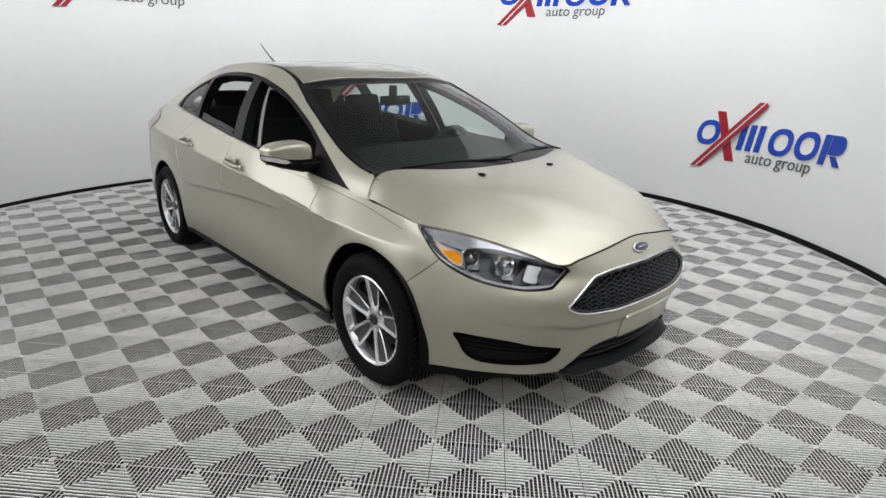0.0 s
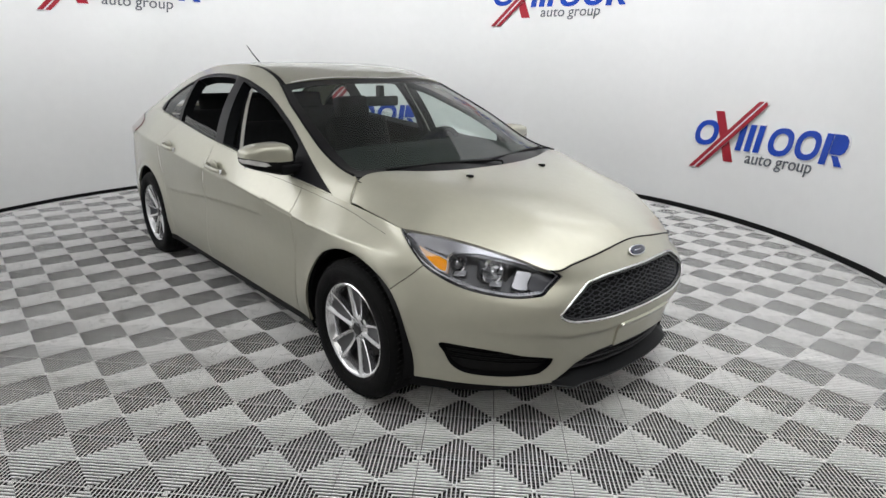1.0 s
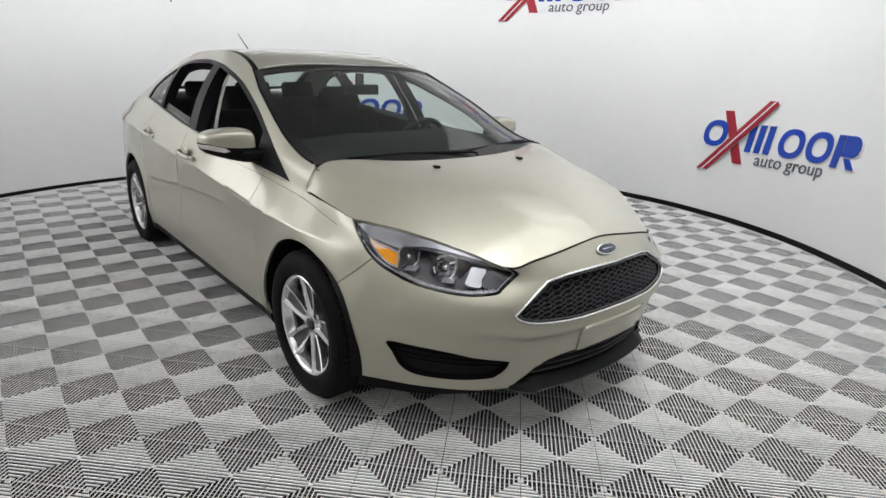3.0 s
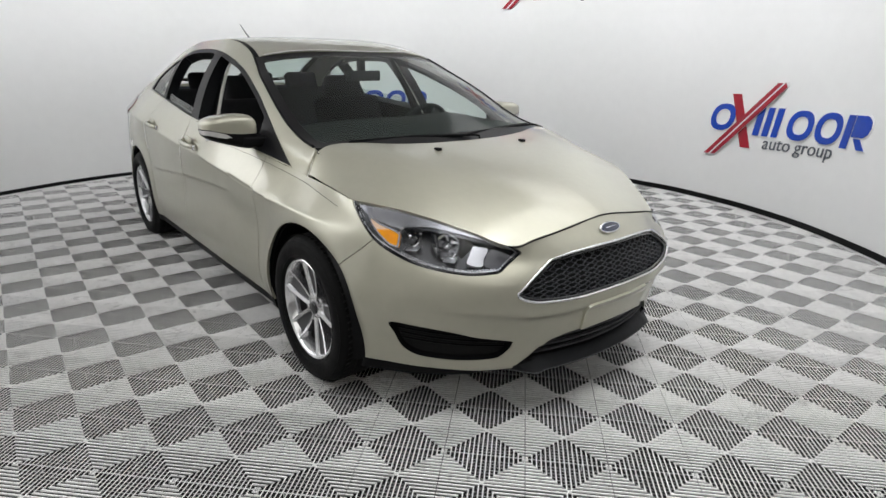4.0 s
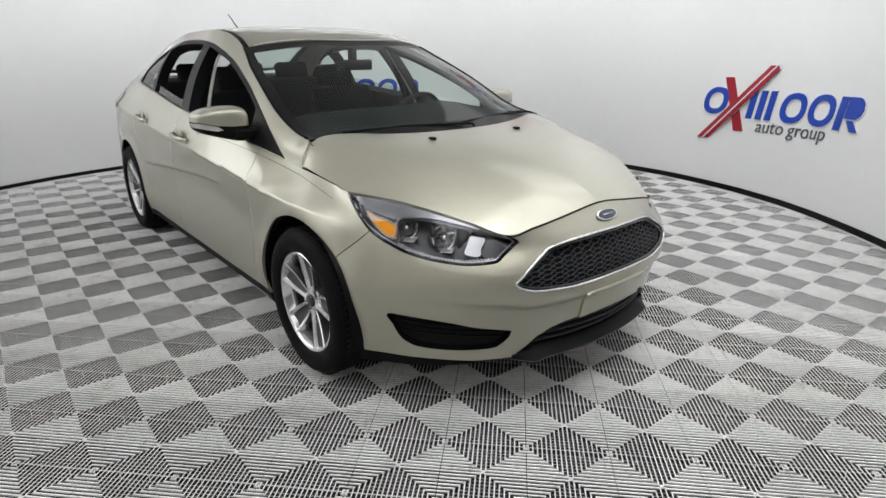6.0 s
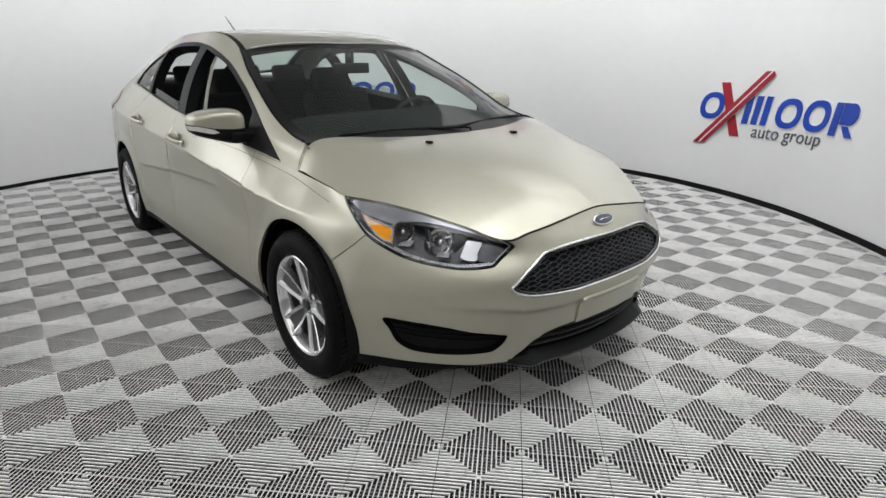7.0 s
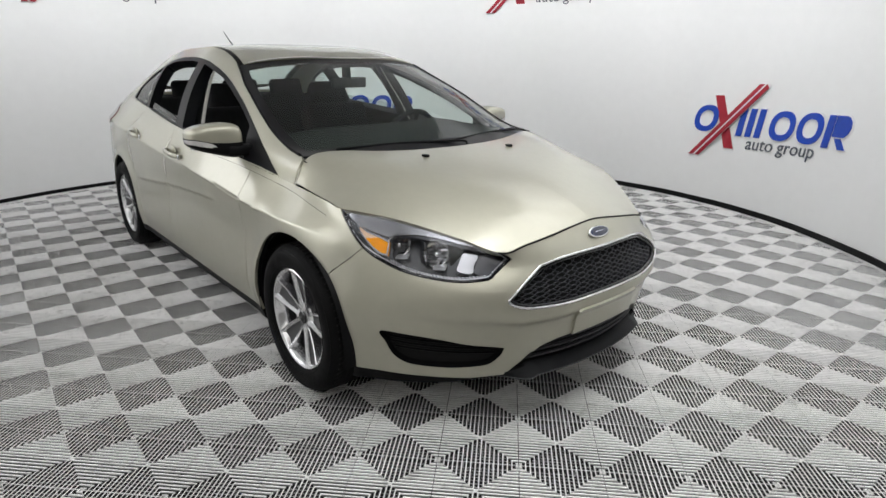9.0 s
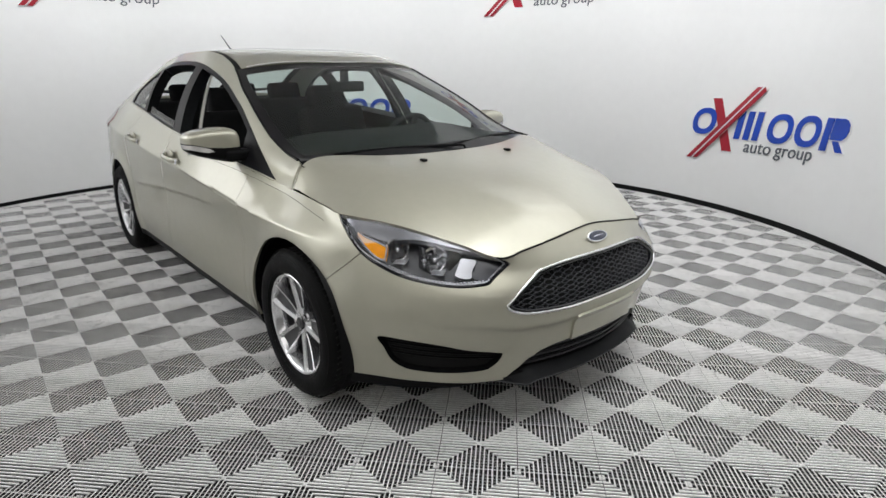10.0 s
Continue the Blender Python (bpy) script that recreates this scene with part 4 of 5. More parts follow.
wing = lamp_zone([(.245, .775, .80), (.40, .68, .785), (.60, .535, .734), (.705, .452, .694), (.714, .445, .678), (.622, .522, .709), (.506, .615, .738), (.443, .676, .739), (.409, .713, .731), (.345, .752, .748), (.285, .775, .770)])
amber_zone = lamp_zone([(.292, .770, .764), (.340, .755, .744), (.380, .734, .731), (.414, .718, .718), (.421, .718, .712), (.437, .732, .676), (.436, .737, .668), (.412, .750, .672), (.371, .765, .696), (.328, .772, .732)])
dark_zone = lamp_zone([(.424, .709, .718), (.440, .682, .733), (.498, .630, .731), (.622, .526, .703), (.714, .448, .672), (.728, .435, .652), (.729, .455, .632), (.720, .492, .615), (.643, .595, .612), (.55, .68, .626), (.478, .720, .646), (.449, .728, .668)])
bright_zone = lamp_zone([(.622, .544, .688), (.645, .521, .685), (.660, .507, .679), (.664, .525, .650), (.676, .545, .628), (.643, .580, .635), (.630, .565, .660)])
end_zone = lamp_zone([(.672, .496, .675), (.710, .455, .660), (.727, .440, .645), (.722, .485, .619), (.682, .538, .628), (.668, .515, .652)])
for sign in (1, -1):
    def pick(s_):
        return s_ if sign > 0 else s_.mirrored()
    hl = sheet_part("head_lamp", pick(lamp_sheet.offset(.001)), LENS, car, "clear head lamp with an amber indicator", 0)
    sheet_part("lamp_back", pick(BODY.keep(in_lamp(BODY.p) + .004).offset(-.075)), LAMPBODY, hl, "", 0)
    inner = BODY.keep(in_lamp(BODY.p) - .003)
    ringz = inner.keep(.008 - in_lamp(inner.p))
    sheet_part("lamp_seal", pick(ringz.offset(-.003)), GLOSSY, hl, "black lamp edge seal", .02)
    rimz = inner.keep(np.minimum(in_lamp(inner.p) - .009, .0135 - in_lamp(inner.p)))
    sheet_part("lamp_rim", pick(rimz.offset(-.007)), REFLECT, hl, "pale inner rim of the lamp", .004)
    bez = inner.keep(-np.maximum(np.maximum(dark_zone(inner.p), amber_zone(inner.p)), wing(inner.p)))
    sheet_part("bezel", pick(bez.offset(-.020)), LAMPBODY, hl, "", .03)
    sheet_part("silver_wing", pick(inner.keep(wing(inner.p)).offset(-.014)), SILVER, hl, "silver upper bezel", .02)
    lens_a = inner.keep(amber_zone(inner.p))
    pale = lens_a.v[:, 2] - .722 - .10 * (lens_a.v[:, 0] - .36)
    amber_p = sheet_part("indicator", pick(lens_a.keep(-pale).offset(-.010)), AMBER, hl, "amber turn signal lens", .03)
    sheet_part("pale_lens", pick(lens_a.keep(pale).offset(-.010)), PALE, amber_p, "pale orange rear end of the lens", .03)
    sheet_part("lens_rim", pick(lens_a.keep(.006 - amber_zone(lens_a.p)).offset(-.007)), SILVER, amber_p, "", .004)
    # two chromed bowls with their bulbs, a bright panel and a smoky end panel
    for (x, y, z, r), name_ in (((.425, .672, .692, .041), "main beam"), ((.545, .596, .668, .044), "dipped beam")):
        axis = Matrix.Translation((x, sign * y, z)) @ pose(0, 0, 0, 0, 0, -90 + sign * 14)
        bowl = lathe([(.007, -.055), (r * .35, -.052), (r * .62, -.040), (r * .84, -.022), (r, 0), (r * 1.06, .002), (r * 1.08, -.012)], 18)
        bowl.transform(axis)
        bowl_p = part("reflector", bowl, CHROME, hl, "chromed " + name_ + " bowl", smooth=False)
        cap_ = lathe([(.0, .006), (.006, .005), (.0085, .0), (.0085, -.02), (.006, -.05)], 16)
        cap_.transform(axis)
        part("bulb", cap_, CHROME, bowl_p, "silver-capped bulb")
        holder = lathe([(.011, -.050), (.014, -.040), (.016, -.050)], 20)
        holder.transform(axis)
        part("bulb_holder", holder, GLOSSY, bowl_p)
        for q_ in range(9):
            fin = block((.0022, .014, .011), (0, 0, 0), .0006, 1, None, axis @ pose(0, 0, 0, 0, 40 * q_ + 9, 0) @ Matrix.Translation((r * .74, -.024, 0)) @ pose(0, 0, 0, 0, 0, 40))
            part("reflector_step", fin, (CHROME, LAMPBODY, SILVER)[q_ % 3], bowl_p)
        shelf = block((.045, .060, .004), (0, 0, 0), .001, 1, None, Matrix.Translation((x + .015, sign * (y - .004), z - r * .98)) @ pose(0, 0, 0, 0, 0, sign * -38))
        part("reflector_shelf", shelf, REFLECT, bowl_p)
    p_, n_ = surf(sign * sz(.515, .635, .69)[0], .690, -.030)
    part("divider", block((.050, .004, .082), (0, 0, 0), .0015, 1, None, Matrix.Translation(Vector(p_)) @ pose(0, 0, 0, 0, 0, sign * 14)), LAMPBODY, hl)
    sheet_part("reflector_plate", pick(inner.keep(bright_zone(inner.p)).offset(-.022)), REFLECT, hl, "bright reflector panel", .02)
    sheet_part("end_panel", pick(inner.keep(end_zone(inner.p)).offset(-.018)), SMOKE, hl, "smoky grey end panel", .02)
    strip_run = [surf(sign * s, z + .011, -.012)[0] for s, z in spline([sz(.715, .50, .606), sz(.64, .60, .600), sz(.55, .69, .613), sz(.46, .745, .640)], 30)]
    guide = part("light_guide", tube(strip_run, .004, 6), SILVER, hl, "ribbed light guide strip")
    for q_ in strip_run[1::1]:
        part("guide_tooth", block((.006, .006, .010), tuple(q_ + np.array([.003, sign * .002, .002])), .001, 1), REFLECT, guide)

# ---- wheels ----


def build_wheel():
    rim_ = part("wheel", lathe([(.186, -.050), (.187, -.036), (.1935, -.020), (.199, -.006), (.2035, .0), (.2105, .0035), (.2155, .0), (.2165, -.010), (.210, -.022), (.198, -.03), (.192, -.08), (.196, -.16), (.214, -.185), (.214, -.195)], 72), ALLOY, car, "", angle=35)
    tyre = lathe([(.2155, -.004), (.222, .007), (.238, .015), (.262, .0185), (.283, .015), (.297, .004), (.305, -.008), (.3115, -.022)], 96)
    join(tyre, lathe([(.3115, -.022), (.314, -.045), (.315, -.10), (.314, -.155), (.3115, -.178), (.300, -.198), (.262, -.214), (.216, -.20)], 96))
    part("tyre", tyre, RUBBER, rim_, "black road tyre with moulded sidewall", angle=50)
    for r_, h_ in ((.290, .0115), (.229, .0118)):
        part("tyre_ridge", lathe([(r_ - .003, h_ - .002), (r_ - .001, h_ + .0012), (r_ + .001, h_ + .0010), (r_ + .003, h_ - .004)], 96), RUBBER, rim_)
    part("rim_barrel", lathe([(.182, -.145), (.1855, -.050)], 56), ALLOYIN, rim_, "inner rim barrel darkened as shade")
    # black blocks and bands on the tread, as the shade of its slots and grooves
    slots = bmesh.new()
    for q_ in range(72):
        join(slots, block((.0065, .034, .004), (0, 0, 0), .0, 1, None, pose(0, 0, 0, 0, 5 * q_, 0) @ Matrix.Translation((0, -.030, .3122)) @ pose(0, 0, 0, 6, 0, 14)))
    part("tread_pattern", slots, VOID, rim_, "", smooth=False)
    for y_ in (-.06, -.10, -.14):
        part("tread_groove", lathe([(.3152, y_ - .004), (.3156, y_), (.3152, y_ + .004)], 96), VOID, rim_)
    for k in range(5):
        for s_ in (-1, 1):
            mid = 72 * k + 97
            a0, a1 = radians(mid + s_ * 19), radians(mid + s_ * 11.5)
            bm_ = bmesh.new()
            sect = []
            for t in np.linspace(0, 1, 9):
                r_ = .040 + .163 * t
                a = a0 + (a1 - a0) * t
                wd = .0108 + .004 * (1 - t) + .003 * t * t
                y_ = -.028 + .026 * t ** 1.4
                dirr = np.array([math.cos(a), 0, math.sin(a)])
                tan_ = np.array([-math.sin(a), 0, math.cos(a)])
                c = dirr * r_
                ring_ = []
                for du, dy in ((-1.25, -.036), (-1, -.005), (-.80, 0), (.80, 0), (1, -.005), (1.25, -.036)):
                    lean = .004 * s_ * du
                    ring_.append(bm_.verts.new(c + tan_ * wd * du * .62 + np.array([0, y_ + dy + lean, 0])))
                sect.append(ring_)
            for a_, b_ in zip(sect, sect[1:]):
                for q_ in range(5):
                    bm_.faces.new((a_[q_], a_[q_ + 1], b_[q_ + 1], b_[q_]))
            bmesh.ops.recalc_face_normals(bm_, faces=bm_.faces[:])
            spoke = part("spoke", bm_, ALLOY, rim_, "", smooth=False)
            # spoke sides take a darker metal, as their shaded flanks
            spoke.data.materials.append(SILVER)
            for q_, face in enumerate(spoke.data.polygons):
                face.material_index = 1 if q_ % 5 in (0, 4) else 0
        web = bmesh.new()
        rows_w = []
        for t in np.linspace(0, 1, 7):
            r_ = .05 + .152 * t
            rows_w.append([web.verts.new((r_ * math.cos(radians(72 * k + 97 + q_)), -.040 + .026 * t ** 1.4 + dy_, r_ * math.sin(radians(72 * k + 97 + q_)))) for q_, dy_ in ((-11, 0), (0, -.006), (11, 0))])
        for a_, b_ in zip(rows_w, rows_w[1:]):
            for q_ in range(2):
                web.faces.new((a_[q_], a_[q_ + 1], b_[q_ + 1], b_[q_]))
        bmesh.ops.recalc_face_normals(web, faces=web.faces[:])
        part("spoke_web", web, WEBMAT, rim_, "recessed web between twin spokes, darkened as shade")
    part("hub_face", lathe([(.0, -.030), (.030, -.029), (.052, -.031), (.066, -.040), (.070, -.07)], 40), ALLOY, rim_, "", angle=35)
    part("centre_cap", lathe([(.0, -.0215), (.024, -.0225), (.0275, -.026), (.028, -.032)], 32), GLOSSY, rim_, "dark round centre cap", angle=35)
    for k in range(5):
        a = radians(72 * k + 61)
        nut = lathe([(.0, -.022), (.007, -.0225), (.009, -.026), (.0095, -.045)], 6)
        nut.transform(Matrix.Translation((.049 * math.cos(a), 0, .049 * math.sin(a))))
        part("lug_nut", nut, DARKCHROME, rim_, "", smooth=False)
    disc = lathe([(.055, -.075), (.07, -.086), (.075, -.092), (.138, -.092), (.139, -.096), (.139, -.112), (.075, -.112)], 56)
    part("brake_disc", disc, STEEL, rim_, "worn steel brake disc", angle=35)
    part("caliper", block((.07, .07, .16), (.125, -.105, .03), .015), GREYPL, rim_)
    # black disc closes the wheel, as shade behind the spokes
    part("barrel_shade", lathe([(.0, -.150), (.19, -.150)], 48), VOID, rim_)
    return rim_


wheel = build_wheel()
FACE = .890
spots = ((0, FACE, 0, 24), (WB, FACE, 0, -11), (0, -FACE, 180, 0), (WB, -FACE, 180, 31))
for k, (x, y, turn, spin) in enumerate(spots):
    m = pose(x, y, AXLE, 0, 0, turn) @ pose(0, 0, 0, 0, spin, 0)
    if k == 0:
        wheel.matrix_basis = m
    else:
        copy_thing(wheel, m)

# ---- arch liners, floor pan, cowl ----
for ax, rr in ((0, .372), (WB, .366)):
    for sign in (1, -1):
        bm = bmesh.new()
        rows_ = []
        for a in np.linspace(-12, 192 if ax == 0 else 146, 50):
            c, s_ = math.cos(radians(a)), math.sin(radians(a))
            rows_.append([bm.verts.new((ax + r_ * c, sign * y_, max(AXLE + r_ * s_, .17))) for y_, r_ in ((.893, rr - .004), (.87, rr), (.80, rr + .015), (.56, rr + .015), (.56, .10))])
        for a, b in zip(rows_, rows_[1:]):
            for k in range(4):
                bm.faces.new((a[k], a[k + 1], b[k + 1], b[k]))
        bmesh.ops.recalc_face_normals(bm, faces=bm.faces[:])
        part("arch_liner", bm, BLACK, car, "black wheel arch liner")
part("floor_pan", block((4.1, 1.10, .05), (-1.42, 0, .205), .02), VOID, car)
part("floor_pan", block((1.90, 1.70, .04), (-1.36, 0, .212), .02), VOID, car)
part("bulkhead", block((.04, 1.10, .55), (.55, 0, .45), .02), VOID, car)
bm = bmesh.new()
rows_ = []
for s in np.linspace(-1, 1, 41):
    e = abs(s)
    a = (-.030 - .148 * e ** 2.1 + .03, .728 * s, float(hood_height(np.array(-.03 - .1 * e), np.array(.6 * s))) - .035)
    b = (-.055 - .145 * e ** 2.2, .722 * s, .926 + .004 * e)
    c = (-.10 - .16 * e ** 2.2, .71 * s, .918)
    rows_.append([bm.verts.new(v) for v in (a, b, c)])
for a, b in zip(rows_, rows_[1:]):
    for k in range(2):
        bm.faces.new((a[k], a[k + 1], b[k + 1], b[k]))
bmesh.ops.recalc_face_normals(bm, faces=bm.faces[:])
part("cowl", bm, BLACK, car, "black plastic cowl below the windscreen")

def wiper(a, b, pivot, name="wiper"):
    pts = spline([a, (np.array(a) + np.array(b)) / 2 + np.array([0, 0, .006]), b], 14)
    w_ = part(name, tube(pts, .0042, 6, False, 1.5), BLACK, car, "thin black wiper blade")
    part("wiper_arm", tube(spline([pivot, (np.array(pivot) + np.array(b)) / 2 + np.array([.0, 0, .008]), (np.array(a) + np.array(b)) / 2 + np.array([0, 0, .006])], 12), .0055, 6), BLACK, w_)


def ws_at(t, y):
    """A place on the windscreen t up its height at y across."""
    s = abs(y) / .69
    i, j = t * (ws.shape[0] - 1), min(s, 1) * (ws.shape[1] - 1)
    p_ = ws[int(i), int(j)].copy()
    p_[1] = math.copysign(p_[1], y)
    return p_ + np.array([.003, 0, .007])


wiper(ws_at(.05, -.56), ws_at(.055, .02), ws_at(.0, .10))
wiper(ws_at(.06, .05), ws_at(.10, .60), ws_at(.0, .63))
for y in (-.264, .264):
    z = float(hood_height(np.array(.07), np.array(y)))
    part("washer_nozzle", block((.030, .022, .012), (.072, y, z + .004), .004), BLACK, car, "small black washer nozzle")
# antenna
part("antenna", tube(spline([(-2.50, 0, 1.375), (-2.66, 0, 1.46), (-2.80, 0, 1.55)], 10), lambda t: .0065 - .004 * t, 8), BLACK, car, "short raked black roof antenna")
part("antenna_base", block((.07, .035, .02), (-2.47, 0, 1.372), .009), BLACK, car)

# ---- mirrors and handles ----


def superball(a, b, c, n=44, m=26, e=.62):
    th, ph = np.linspace(-math.pi / 2, math.pi / 2, m), np.linspace(-math.pi, math.pi, n)
    f_ = lambda v, k: np.sign(v) * np.abs(v) ** k
    T, P = np.meshgrid(th, ph, indexing="ij")
    return np.stack([a * f_(np.cos(T), e) * f_(np.cos(P), e), b * f_(np.cos(T), e) * f_(np.sin(P), e), c * f_(np.sin(T), e)], -1)


mir = superball(.085, .117, .060, e=.5)
# taper: thinner and lower towards the outside, swept back; the glass side is flat
yy = mir[..., 1] / .117
mir[..., 2] *= 1 - .30 * yy
mir[..., 2] += .010 * yy + .010 * (1 - yy ** 2) * (mir[..., 2] > 0)
mir[..., 0] = np.where(mir[..., 0] < 0, mir[..., 0] * .45, mir[..., 0]) - .040 * (yy + 1) * .5
mir[..., 2] = np.where(mir[..., 2] < 0, mir[..., 2] * 1.18, mir[..., 2])
mir += np.array([-.640, .847, .988])
MIR = Sheet.grid(mir, mir[..., [1, 2]])
if MIR.normals()[len(MIR.v) // 2] @ (MIR.v[len(MIR.v) // 2] - np.array([-.66, .85, .97])) < 0:
    MIR = Sheet(MIR.v, MIR.f[:, ::-1], MIR.p)
split = lambda s_: s_.v[:, 2] - (.973 + .022 * np.clip((s_.v[:, 1] - shift - .93) / .09, 0, 1))
for sign, shift in ((1, -.075), (-1, 0)):
    pick = (lambda s_: s_) if sign > 0 else (lambda s_: s_.mirrored())
    MIR = MIR if sign > 0 else Sheet(MIR.v + np.array([0, .075, 0]), MIR.f, MIR.p)
    cap = sheet_part("door_mirror", pick(MIR.keep(split(MIR))), PAINT, car, "champagne door mirror with black underside", .01)
    lowm = MIR.keep(-split(MIR))
    lens_b = lambda s_: np.minimum(.012 * (1 - ((s_.v[:, 1] - shift - .995) / .080) ** 2 - ((split(s_) + .0135) / .0115) ** 2), s_.v[:, 0] + .69)
    sheet_part("indicator_lens", pick(lowm.keep(lens_b(lowm)).offset(.002)), STRIP, cap, "clear side indicator strip", .006)
    sheet_part("mirror_foot", pick(lowm.keep(-lens_b(lowm))), BLACK, cap, "black mirror underside", .01)
    arm = block((.075, .12, .05), (-.60, sign * .825, .935), .016)
    part("mirror_arm", arm, BLACK, cap)
    part("mirror_glass", block((.004, .20, .10), (-.690, sign * (.912 + shift), .988), .002, 1), CHROME, cap)


def handle(x, y, z, parent, sign):
    run = [(x + dx, sign * (y + dy), z + dz) for dx, dy, dz in ((.100, -.010, -.004), (.085, .012, -.002), (.04, .024, .002), (-.03, .024, .006), (-.085, .014, .009), (-.105, -.008, .010))]
    h_ = part("door_handle", tube(spline(run, 22), lambda t: .0115 - .003 * abs(t - .4), 10, False, 1.25), PAINT, parent, "body-coloured pull handle")
    cup = bmesh.new()
    bmesh.ops.create_uvsphere(cup, u_segments=24, v_segments=12, radius=1, matrix=Matrix.Translation((x - .015, sign * (y - .006), z + .016)) @ Matrix.Diagonal((.055, .010, .032, 1)))
    part("handle_cup", cup, PAINT, h_, "finger recess behind the handle")
    part("lock_cap", block((.034, .014, .026), (x + .108, sign * (y + .004), z - .006), .006), CHROME, h_)


for k, sign in enumerate((1, -1)):
    handle(-1.375, .902, .835, front_doors[k], sign)
    handle(-2.165, .893, .868, rear_doors[k], sign)

# ---- fine edges: dark bar for the fender crease's shade, pale bars for highlights on panel edges and the roof's front edge ----
def shell_run(pts, push):
    run_ = np.array([surf(-sz(x, .88, z)[0], z, push)[0] for x, z in pts])
    for _ in range(5):
        run_[1:-1] = (run_[:-2] + 2 * run_[1:-1] + run_[2:]) / 4
    return list(run_)


for sign in (1, -1):
    k_ = 0 if sign > 0 else 1
    flip = np.array([1, -sign, 1])
    line_ = [v * flip for v in shell_run(spline([(-.95, .888), (-.862, .881), (-.569, .859), (-.303, .829), (-.056, .806), (.10, .786), (.20, .770)], 40), .0004)]
    # the pressed line's shade is laid on as a thin dark bar
    part("fender_crease_shade", tube(line_, .0011, 5), GREYPL, car, "thin dark bar as the shade of the pressed line along the fender top")
    for pts, door in (([(-1.513, .90), (-1.520, .86), (-1.545, .80), (-1.566, .745), (-1.574, .69)], front_doors[k_]), ([(-2.375, .86), (-2.386, .80), (-2.378, .74), (-2.36, .67)], rear_doors[k_])):
        part("door_edge_glint", tube([v * flip for v in shell_run(spline(pts, 16), .001)], lambda t: .0004 + .0022 * math.sin(math.pi * t), 6), GLINT, door, "pale bar as a highlight on the door edge")
    part("hood_corner_glint", tube([(-.178 + .0405 * t, sign * (.722 + .0655 * t), float(hood_height(np.array(-.178 + .0405 * t), np.array(.722 + .0655 * t))) + .0008) for t in np.linspace(0, 1, 14)], .0013, 6), GLINT, car, "pale bar as a highlight on the seam at the pillar foot")
head_run = [(head_x(y) + .004, y, float(roof_mid(head_x(y))[0]) - (float(roof_mid(head_x(y))[0]) - float(RAIL(head_x(y))[1])) * (abs(y) / .588) ** 3.2 + .003) for y in np.linspace(-.54, .54, 50)]
part("roof_front_glint", tube(head_run, .0042, 6), GLINT, car, "pale bar as a highlight along the front edge of the roof")

# black seals along both edges of the windscreen
for sign in (1, -1):
    seal = [(x, sign * float(RAIL(x)[0]), float(RAIL(x)[1]) + .001) for x in np.linspace(-.20, -1.11, 40)]
    part("windscreen_seal", tube(seal, .0065, 6), BLACK, wind, "black rubber windscreen seal")
# small black blocks, as the shade in the plate holes
for y in (-.13, .13):
    p_, n_ = surf(y, .440, .004)
    part("plate_hole", block((.008, .008, .003), (0, 0, 0), .001, 1, None, Matrix.Translation(Vector(p_)) @ Vector(n_).to_track_quat("Z", "Y").to_matrix().to_4x4()), VOID, front_bumper)
# black bar for the shade in the shut line between the hood and the nose
nose_run = stations(belt, np.linspace(0, 3.1, 30))
part("hood_gap_shade", tube([tuple(v * np.array([1, -1, 1]) + np.array([.001, 0, .0005])) for v in nose_run[::-1]] + [tuple(v + np.array([.001, 0, .0005])) for v in nose_run[1:]], .0030, 6), VOID, car, "black bar as the shade of the shut line in front of the hood")

# ---- cabin ----
part("cabin_floor", block((2.4, 1.5, .05), (-1.5, 0, .30), .02), VOID, car)
bm = bmesh.new()
rows_ = []
for s in np.linspace(-1, 1, 31):
    e = abs(s)
    prof = ((-.12 - .15 * e ** 2.2, .912), (-.30, .948 + .010 * (e < .9)), (-.50, .985 - .03 * e ** 4), (-.65, 1.000 + .012 * math.exp(-((s - .53) / .22) ** 2) - .055 * e ** 5), (-.73, .95), (-.70, .70), (-.60, .45))
    rows_.append([bm.verts.new((x, .690 * s, z)) for x, z in prof])
for a, b in zip(rows_, rows_[1:]):
    for k in range(len(a) - 1):
        bm.faces.new((a[k], a[k + 1], b[k + 1], b[k]))
bmesh.ops.recalc_face_normals(bm, faces=bm.faces[:])
part("dashboard", bm, DASH, car, "dark grey padded dashboard")
sw = Matrix.Translation((-.90, .375, .875)) @ pose(0, 0, 0, 0, -63, 0)
ringw = tube([sw @ Vector((.182 * math.cos(a), .182 * math.sin(a), 0)) for a in np.linspace(0, 2 * math.pi, 48, endpoint=False)], .0155, 10, True)
steer = part("steering_wheel", ringw, DASH, car, "black three-spoke steering wheel")
part("hub_pad", block((.11, .15, .05), (0, 0, 0), .02, 3, None, sw @ Matrix.Translation((0, 0, -.02))), DASH, steer)
for a in (0, 180, 270):
    part("wheel_spoke", block((.13, .035, .018), (0, 0, 0), .006, 2, None, sw @ pose(0, 0, -.012, 0, 0, a) @ Matrix.Translation((.115, 0, 0))), DASH, steer)


def cushion(size, at, tilt, bev, parent, name, label=""):
    return part(name, block(size, (0, 0, 0), bev, 4, None, Matrix.Translation(at) @ pose(0, 0, 0, 0, tilt, 0)), CLOTH, parent, label)


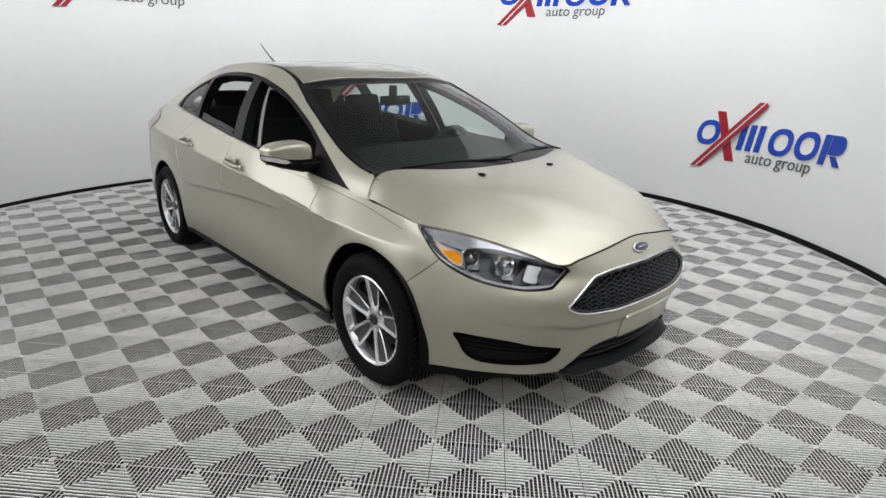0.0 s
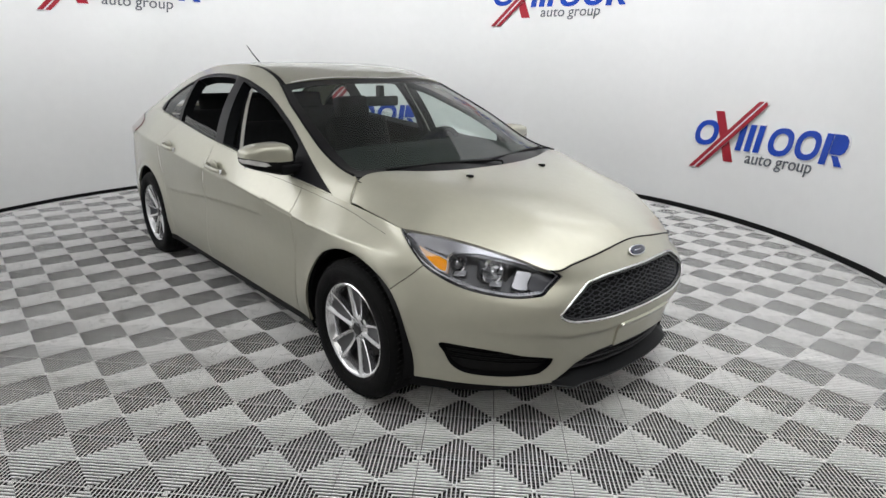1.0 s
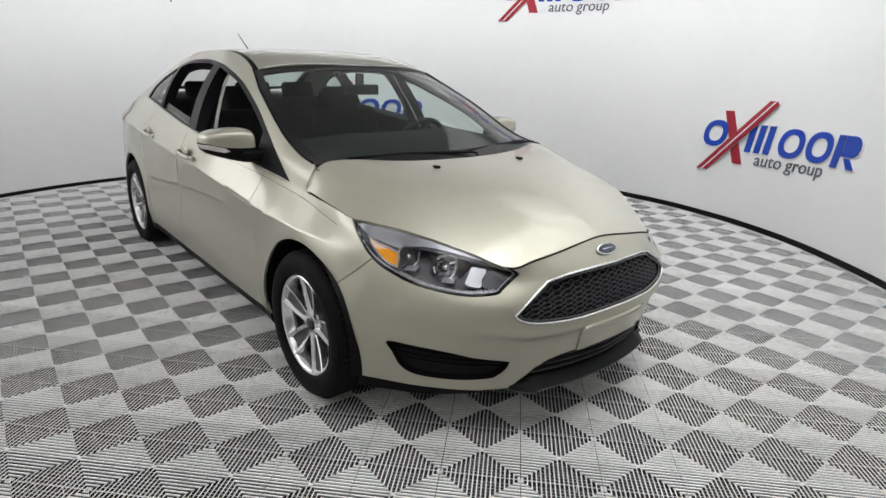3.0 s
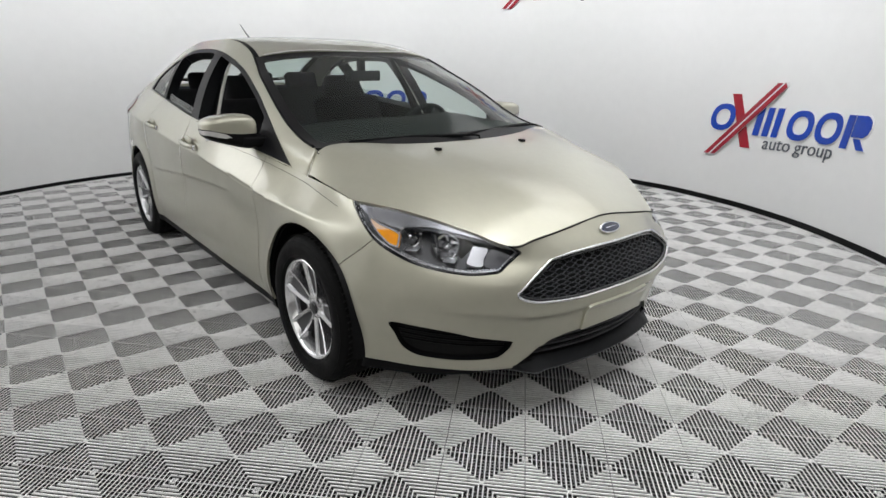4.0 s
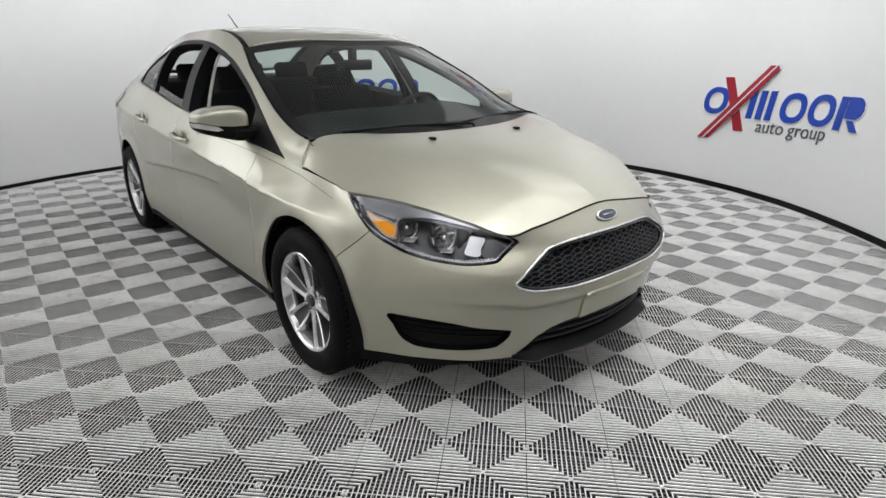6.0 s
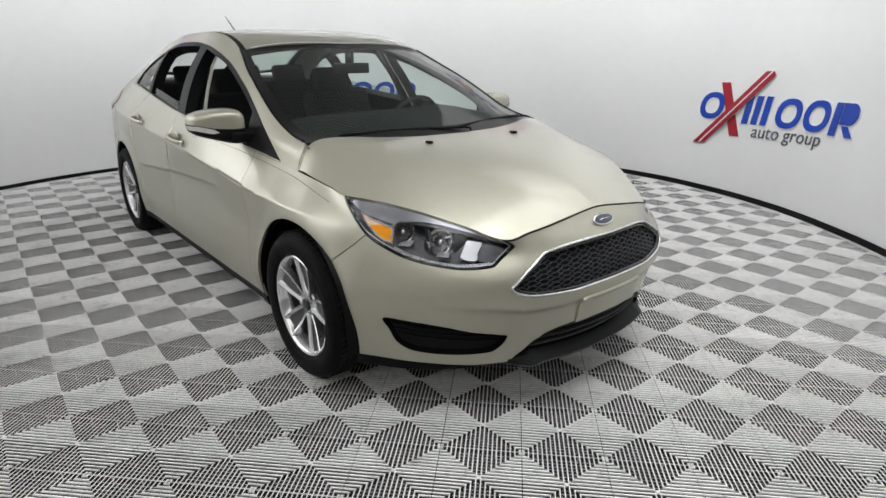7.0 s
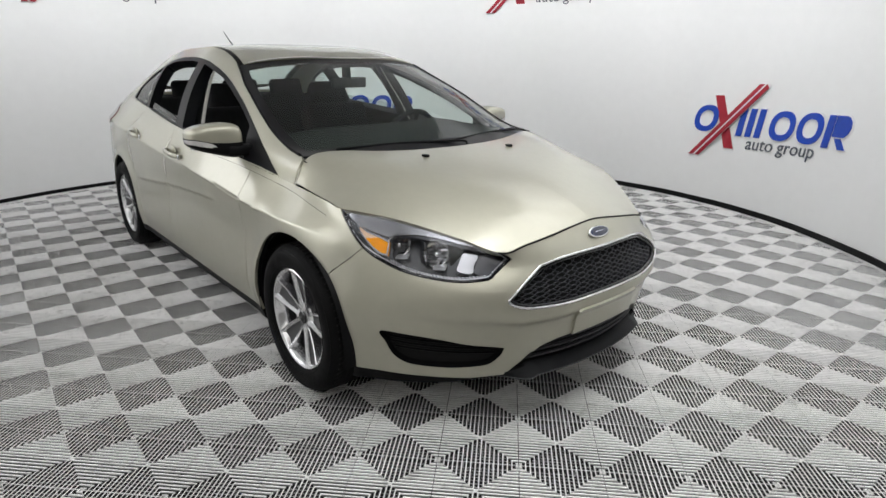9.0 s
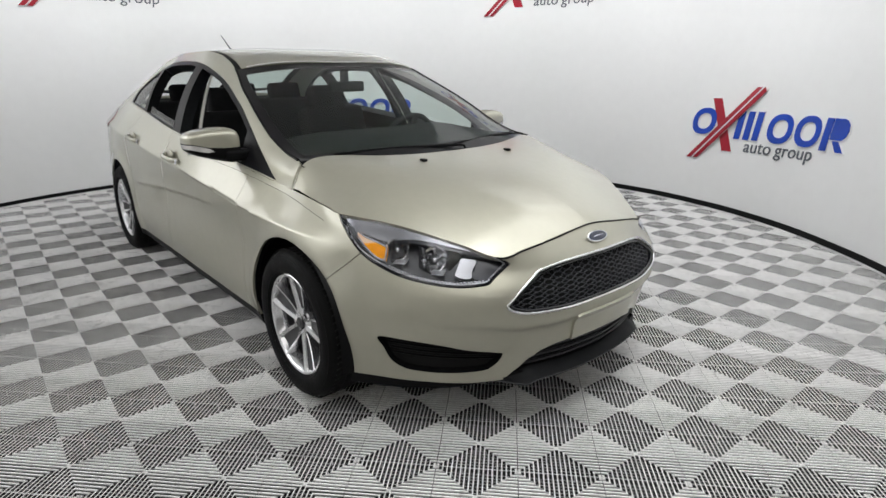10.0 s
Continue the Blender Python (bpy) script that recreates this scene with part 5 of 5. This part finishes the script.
for y in (-.37, .37):
    st = cushion((.52, .50, .16), (-1.40, y, .50), 6, .06, car, "front_seat", "dark cloth front seat with headrest")
    cushion((.15, .49, .62), (-1.72, y, .74), -18, .065, st, "backrest")
    cushion((.10, .27, .19), (-1.86, y, 1.092), -12, .045, st, "headrest")
    for dy in (-.06, .06):
        part("headrest_post", tube([(-1.81, y + dy, .98), (-1.84, y + dy, 1.06)], .006, 6), STEEL, st)
bench = cushion((.50, 1.30, .16), (-2.10, 0, .52), 6, .06, car, "rear_bench", "dark cloth rear bench seat")
cushion((.14, 1.32, .58), (-2.42, 0, .80), -24, .06, bench, "backrest")
for y in (-.38, .38, 0):
    cushion((.09, .26, .15), (-2.565, y, 1.115), -16, .04, bench, "headrest")
part("parcel_shelf", block((.60, 1.25, .03), (-2.80, 0, 1.055), .01), CLOTH, car)
rv = part("rear_view_mirror", block((.030, .225, .058), (-.955, -.005, 1.210), .016, 3), DASH, car, "black interior rear-view mirror")
part("mirror_stalk", block((.05, .035, .075), (-.985, .0, 1.262), .014, 3), DASH, rv)
for sign in (1, -1):
    part("pillar_trim", tube([(-1.46, sign * .745, .95), (-1.50, sign * .655, 1.18), (-1.53, sign * .565, 1.34)], .022, 8), DASH, car)
    part("seat_belt", tube(spline([(-1.355, sign * .738, .93), (-1.40, sign * .690, 1.06), (-1.45, sign * .630, 1.19), (-1.47, sign * .575, 1.29)], 16), .011, 8, False, .35), BELTING, car, "grey seat belt webbing")

# ---- floor tiles: concentric square ribs with open gaps; the nearest are pieces of their own ----
TILE_SIDE, PITCH, RIB, THIN = 0.282, 0.282 / 18, 0.0064, 0.0010


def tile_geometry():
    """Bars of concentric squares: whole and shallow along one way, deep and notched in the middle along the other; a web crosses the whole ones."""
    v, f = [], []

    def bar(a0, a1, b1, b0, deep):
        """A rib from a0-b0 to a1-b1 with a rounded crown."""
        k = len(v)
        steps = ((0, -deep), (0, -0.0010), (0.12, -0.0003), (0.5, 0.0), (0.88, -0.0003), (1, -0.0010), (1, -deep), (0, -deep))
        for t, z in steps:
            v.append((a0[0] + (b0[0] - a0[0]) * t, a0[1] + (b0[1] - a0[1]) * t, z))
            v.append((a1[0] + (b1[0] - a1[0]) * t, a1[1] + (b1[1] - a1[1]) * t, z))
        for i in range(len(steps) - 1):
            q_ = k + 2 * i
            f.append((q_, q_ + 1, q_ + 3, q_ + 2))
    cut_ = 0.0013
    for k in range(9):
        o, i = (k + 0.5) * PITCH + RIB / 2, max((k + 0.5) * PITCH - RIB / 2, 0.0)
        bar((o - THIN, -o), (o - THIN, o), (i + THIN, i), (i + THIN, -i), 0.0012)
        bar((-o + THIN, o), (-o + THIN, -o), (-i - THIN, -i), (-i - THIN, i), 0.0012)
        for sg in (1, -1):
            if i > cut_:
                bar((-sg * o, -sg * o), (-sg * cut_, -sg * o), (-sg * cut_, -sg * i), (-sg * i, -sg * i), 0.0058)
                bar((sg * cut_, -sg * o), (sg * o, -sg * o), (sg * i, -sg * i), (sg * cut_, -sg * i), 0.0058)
    k = len(v)
    h, w_ = TILE_SIDE / 2, 0.0009
    v += [(x_, y_, z_) for y_, z_ in ((-w_, -0.0030), (-w_, -0.0018), (w_, -0.0018), (w_, -0.0030)) for x_ in (-h, h)]
    f += [(k + 2 * i, k + 2 * i + 1, k + 2 * i + 3, k + 2 * i + 2) for i in range(3)]
    # low ties between the shallow ribs, on both sides of the middle, and a knot at each corner
    for k_ in range(1, 9):
        for sx in (1, -1):
            for sy in (1, -1):
                k = len(v)
                y_ = sy * k_ * PITCH
                v += [(x_, y_ + dy, -0.0140) for dy in (-0.0008, 0.0008) for x_ in (sx * k_ * PITCH, sx * h)]
                f.append((k, k + 1, k + 3, k + 2))
    for sx in (1, -1):
        for sy in (1, -1):
            k = len(v)
            v += [(sx * (h - dx), sy * (h - dy), z_) for dx, dy in ((0, 0), (0.0075, 0), (0.0075, 0.0075), (0, 0.0075)) for z_ in (-0.0005, -0.004)]
            f += [(k, k + 2, k + 4, k + 6)] + [(k + 2 * i, k + 2 * i + 1, k + (2 * i + 3) % 8, k + (2 * i + 2) % 8) for i in range(4)]
    # feet under the web
    for x_ in (-0.09, 0.0, 0.09):
        k = len(v)
        v += [(x_ + dx, dy, z_) for dx, dy in ((-w_, -w_), (w_, -w_), (w_, w_), (-w_, w_)) for z_ in (-0.0036, -0.032)]
        f += [(k + 2 * i, k + 2 * i + 1, k + (2 * i + 3) % 8, k + (2 * i + 2) % 8) for i in range(4)]
    return v, f


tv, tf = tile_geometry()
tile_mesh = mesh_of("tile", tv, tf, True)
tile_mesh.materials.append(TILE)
places = []
for i in range(-26, 20):
    for j in range(-17, 26):
        x, y = (i + 0.5) * TILE_SIDE, (j + 0.5) * TILE_SIDE
        # tiles outside the booth are mostly unseen, carried on to bounce light at the car
        if math.hypot(x - CENTRE[0], y - CENTRE[1]) < RADIUS + 0.22 or (y < 0 and abs(x + 0.1) < 4.3 and y > -4.6):
            places.append((x, y))
places.sort(key=lambda p: math.hypot(p[0] + 0.2, p[1] - 0.1))
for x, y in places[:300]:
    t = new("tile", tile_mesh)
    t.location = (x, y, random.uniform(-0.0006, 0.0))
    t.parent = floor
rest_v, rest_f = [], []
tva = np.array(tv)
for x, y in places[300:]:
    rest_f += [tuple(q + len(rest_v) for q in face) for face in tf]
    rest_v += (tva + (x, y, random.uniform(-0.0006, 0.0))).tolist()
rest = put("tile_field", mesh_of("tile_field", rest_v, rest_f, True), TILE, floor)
tagged(rest, "grey ribbed plastic floor tiles", kind="stuff")
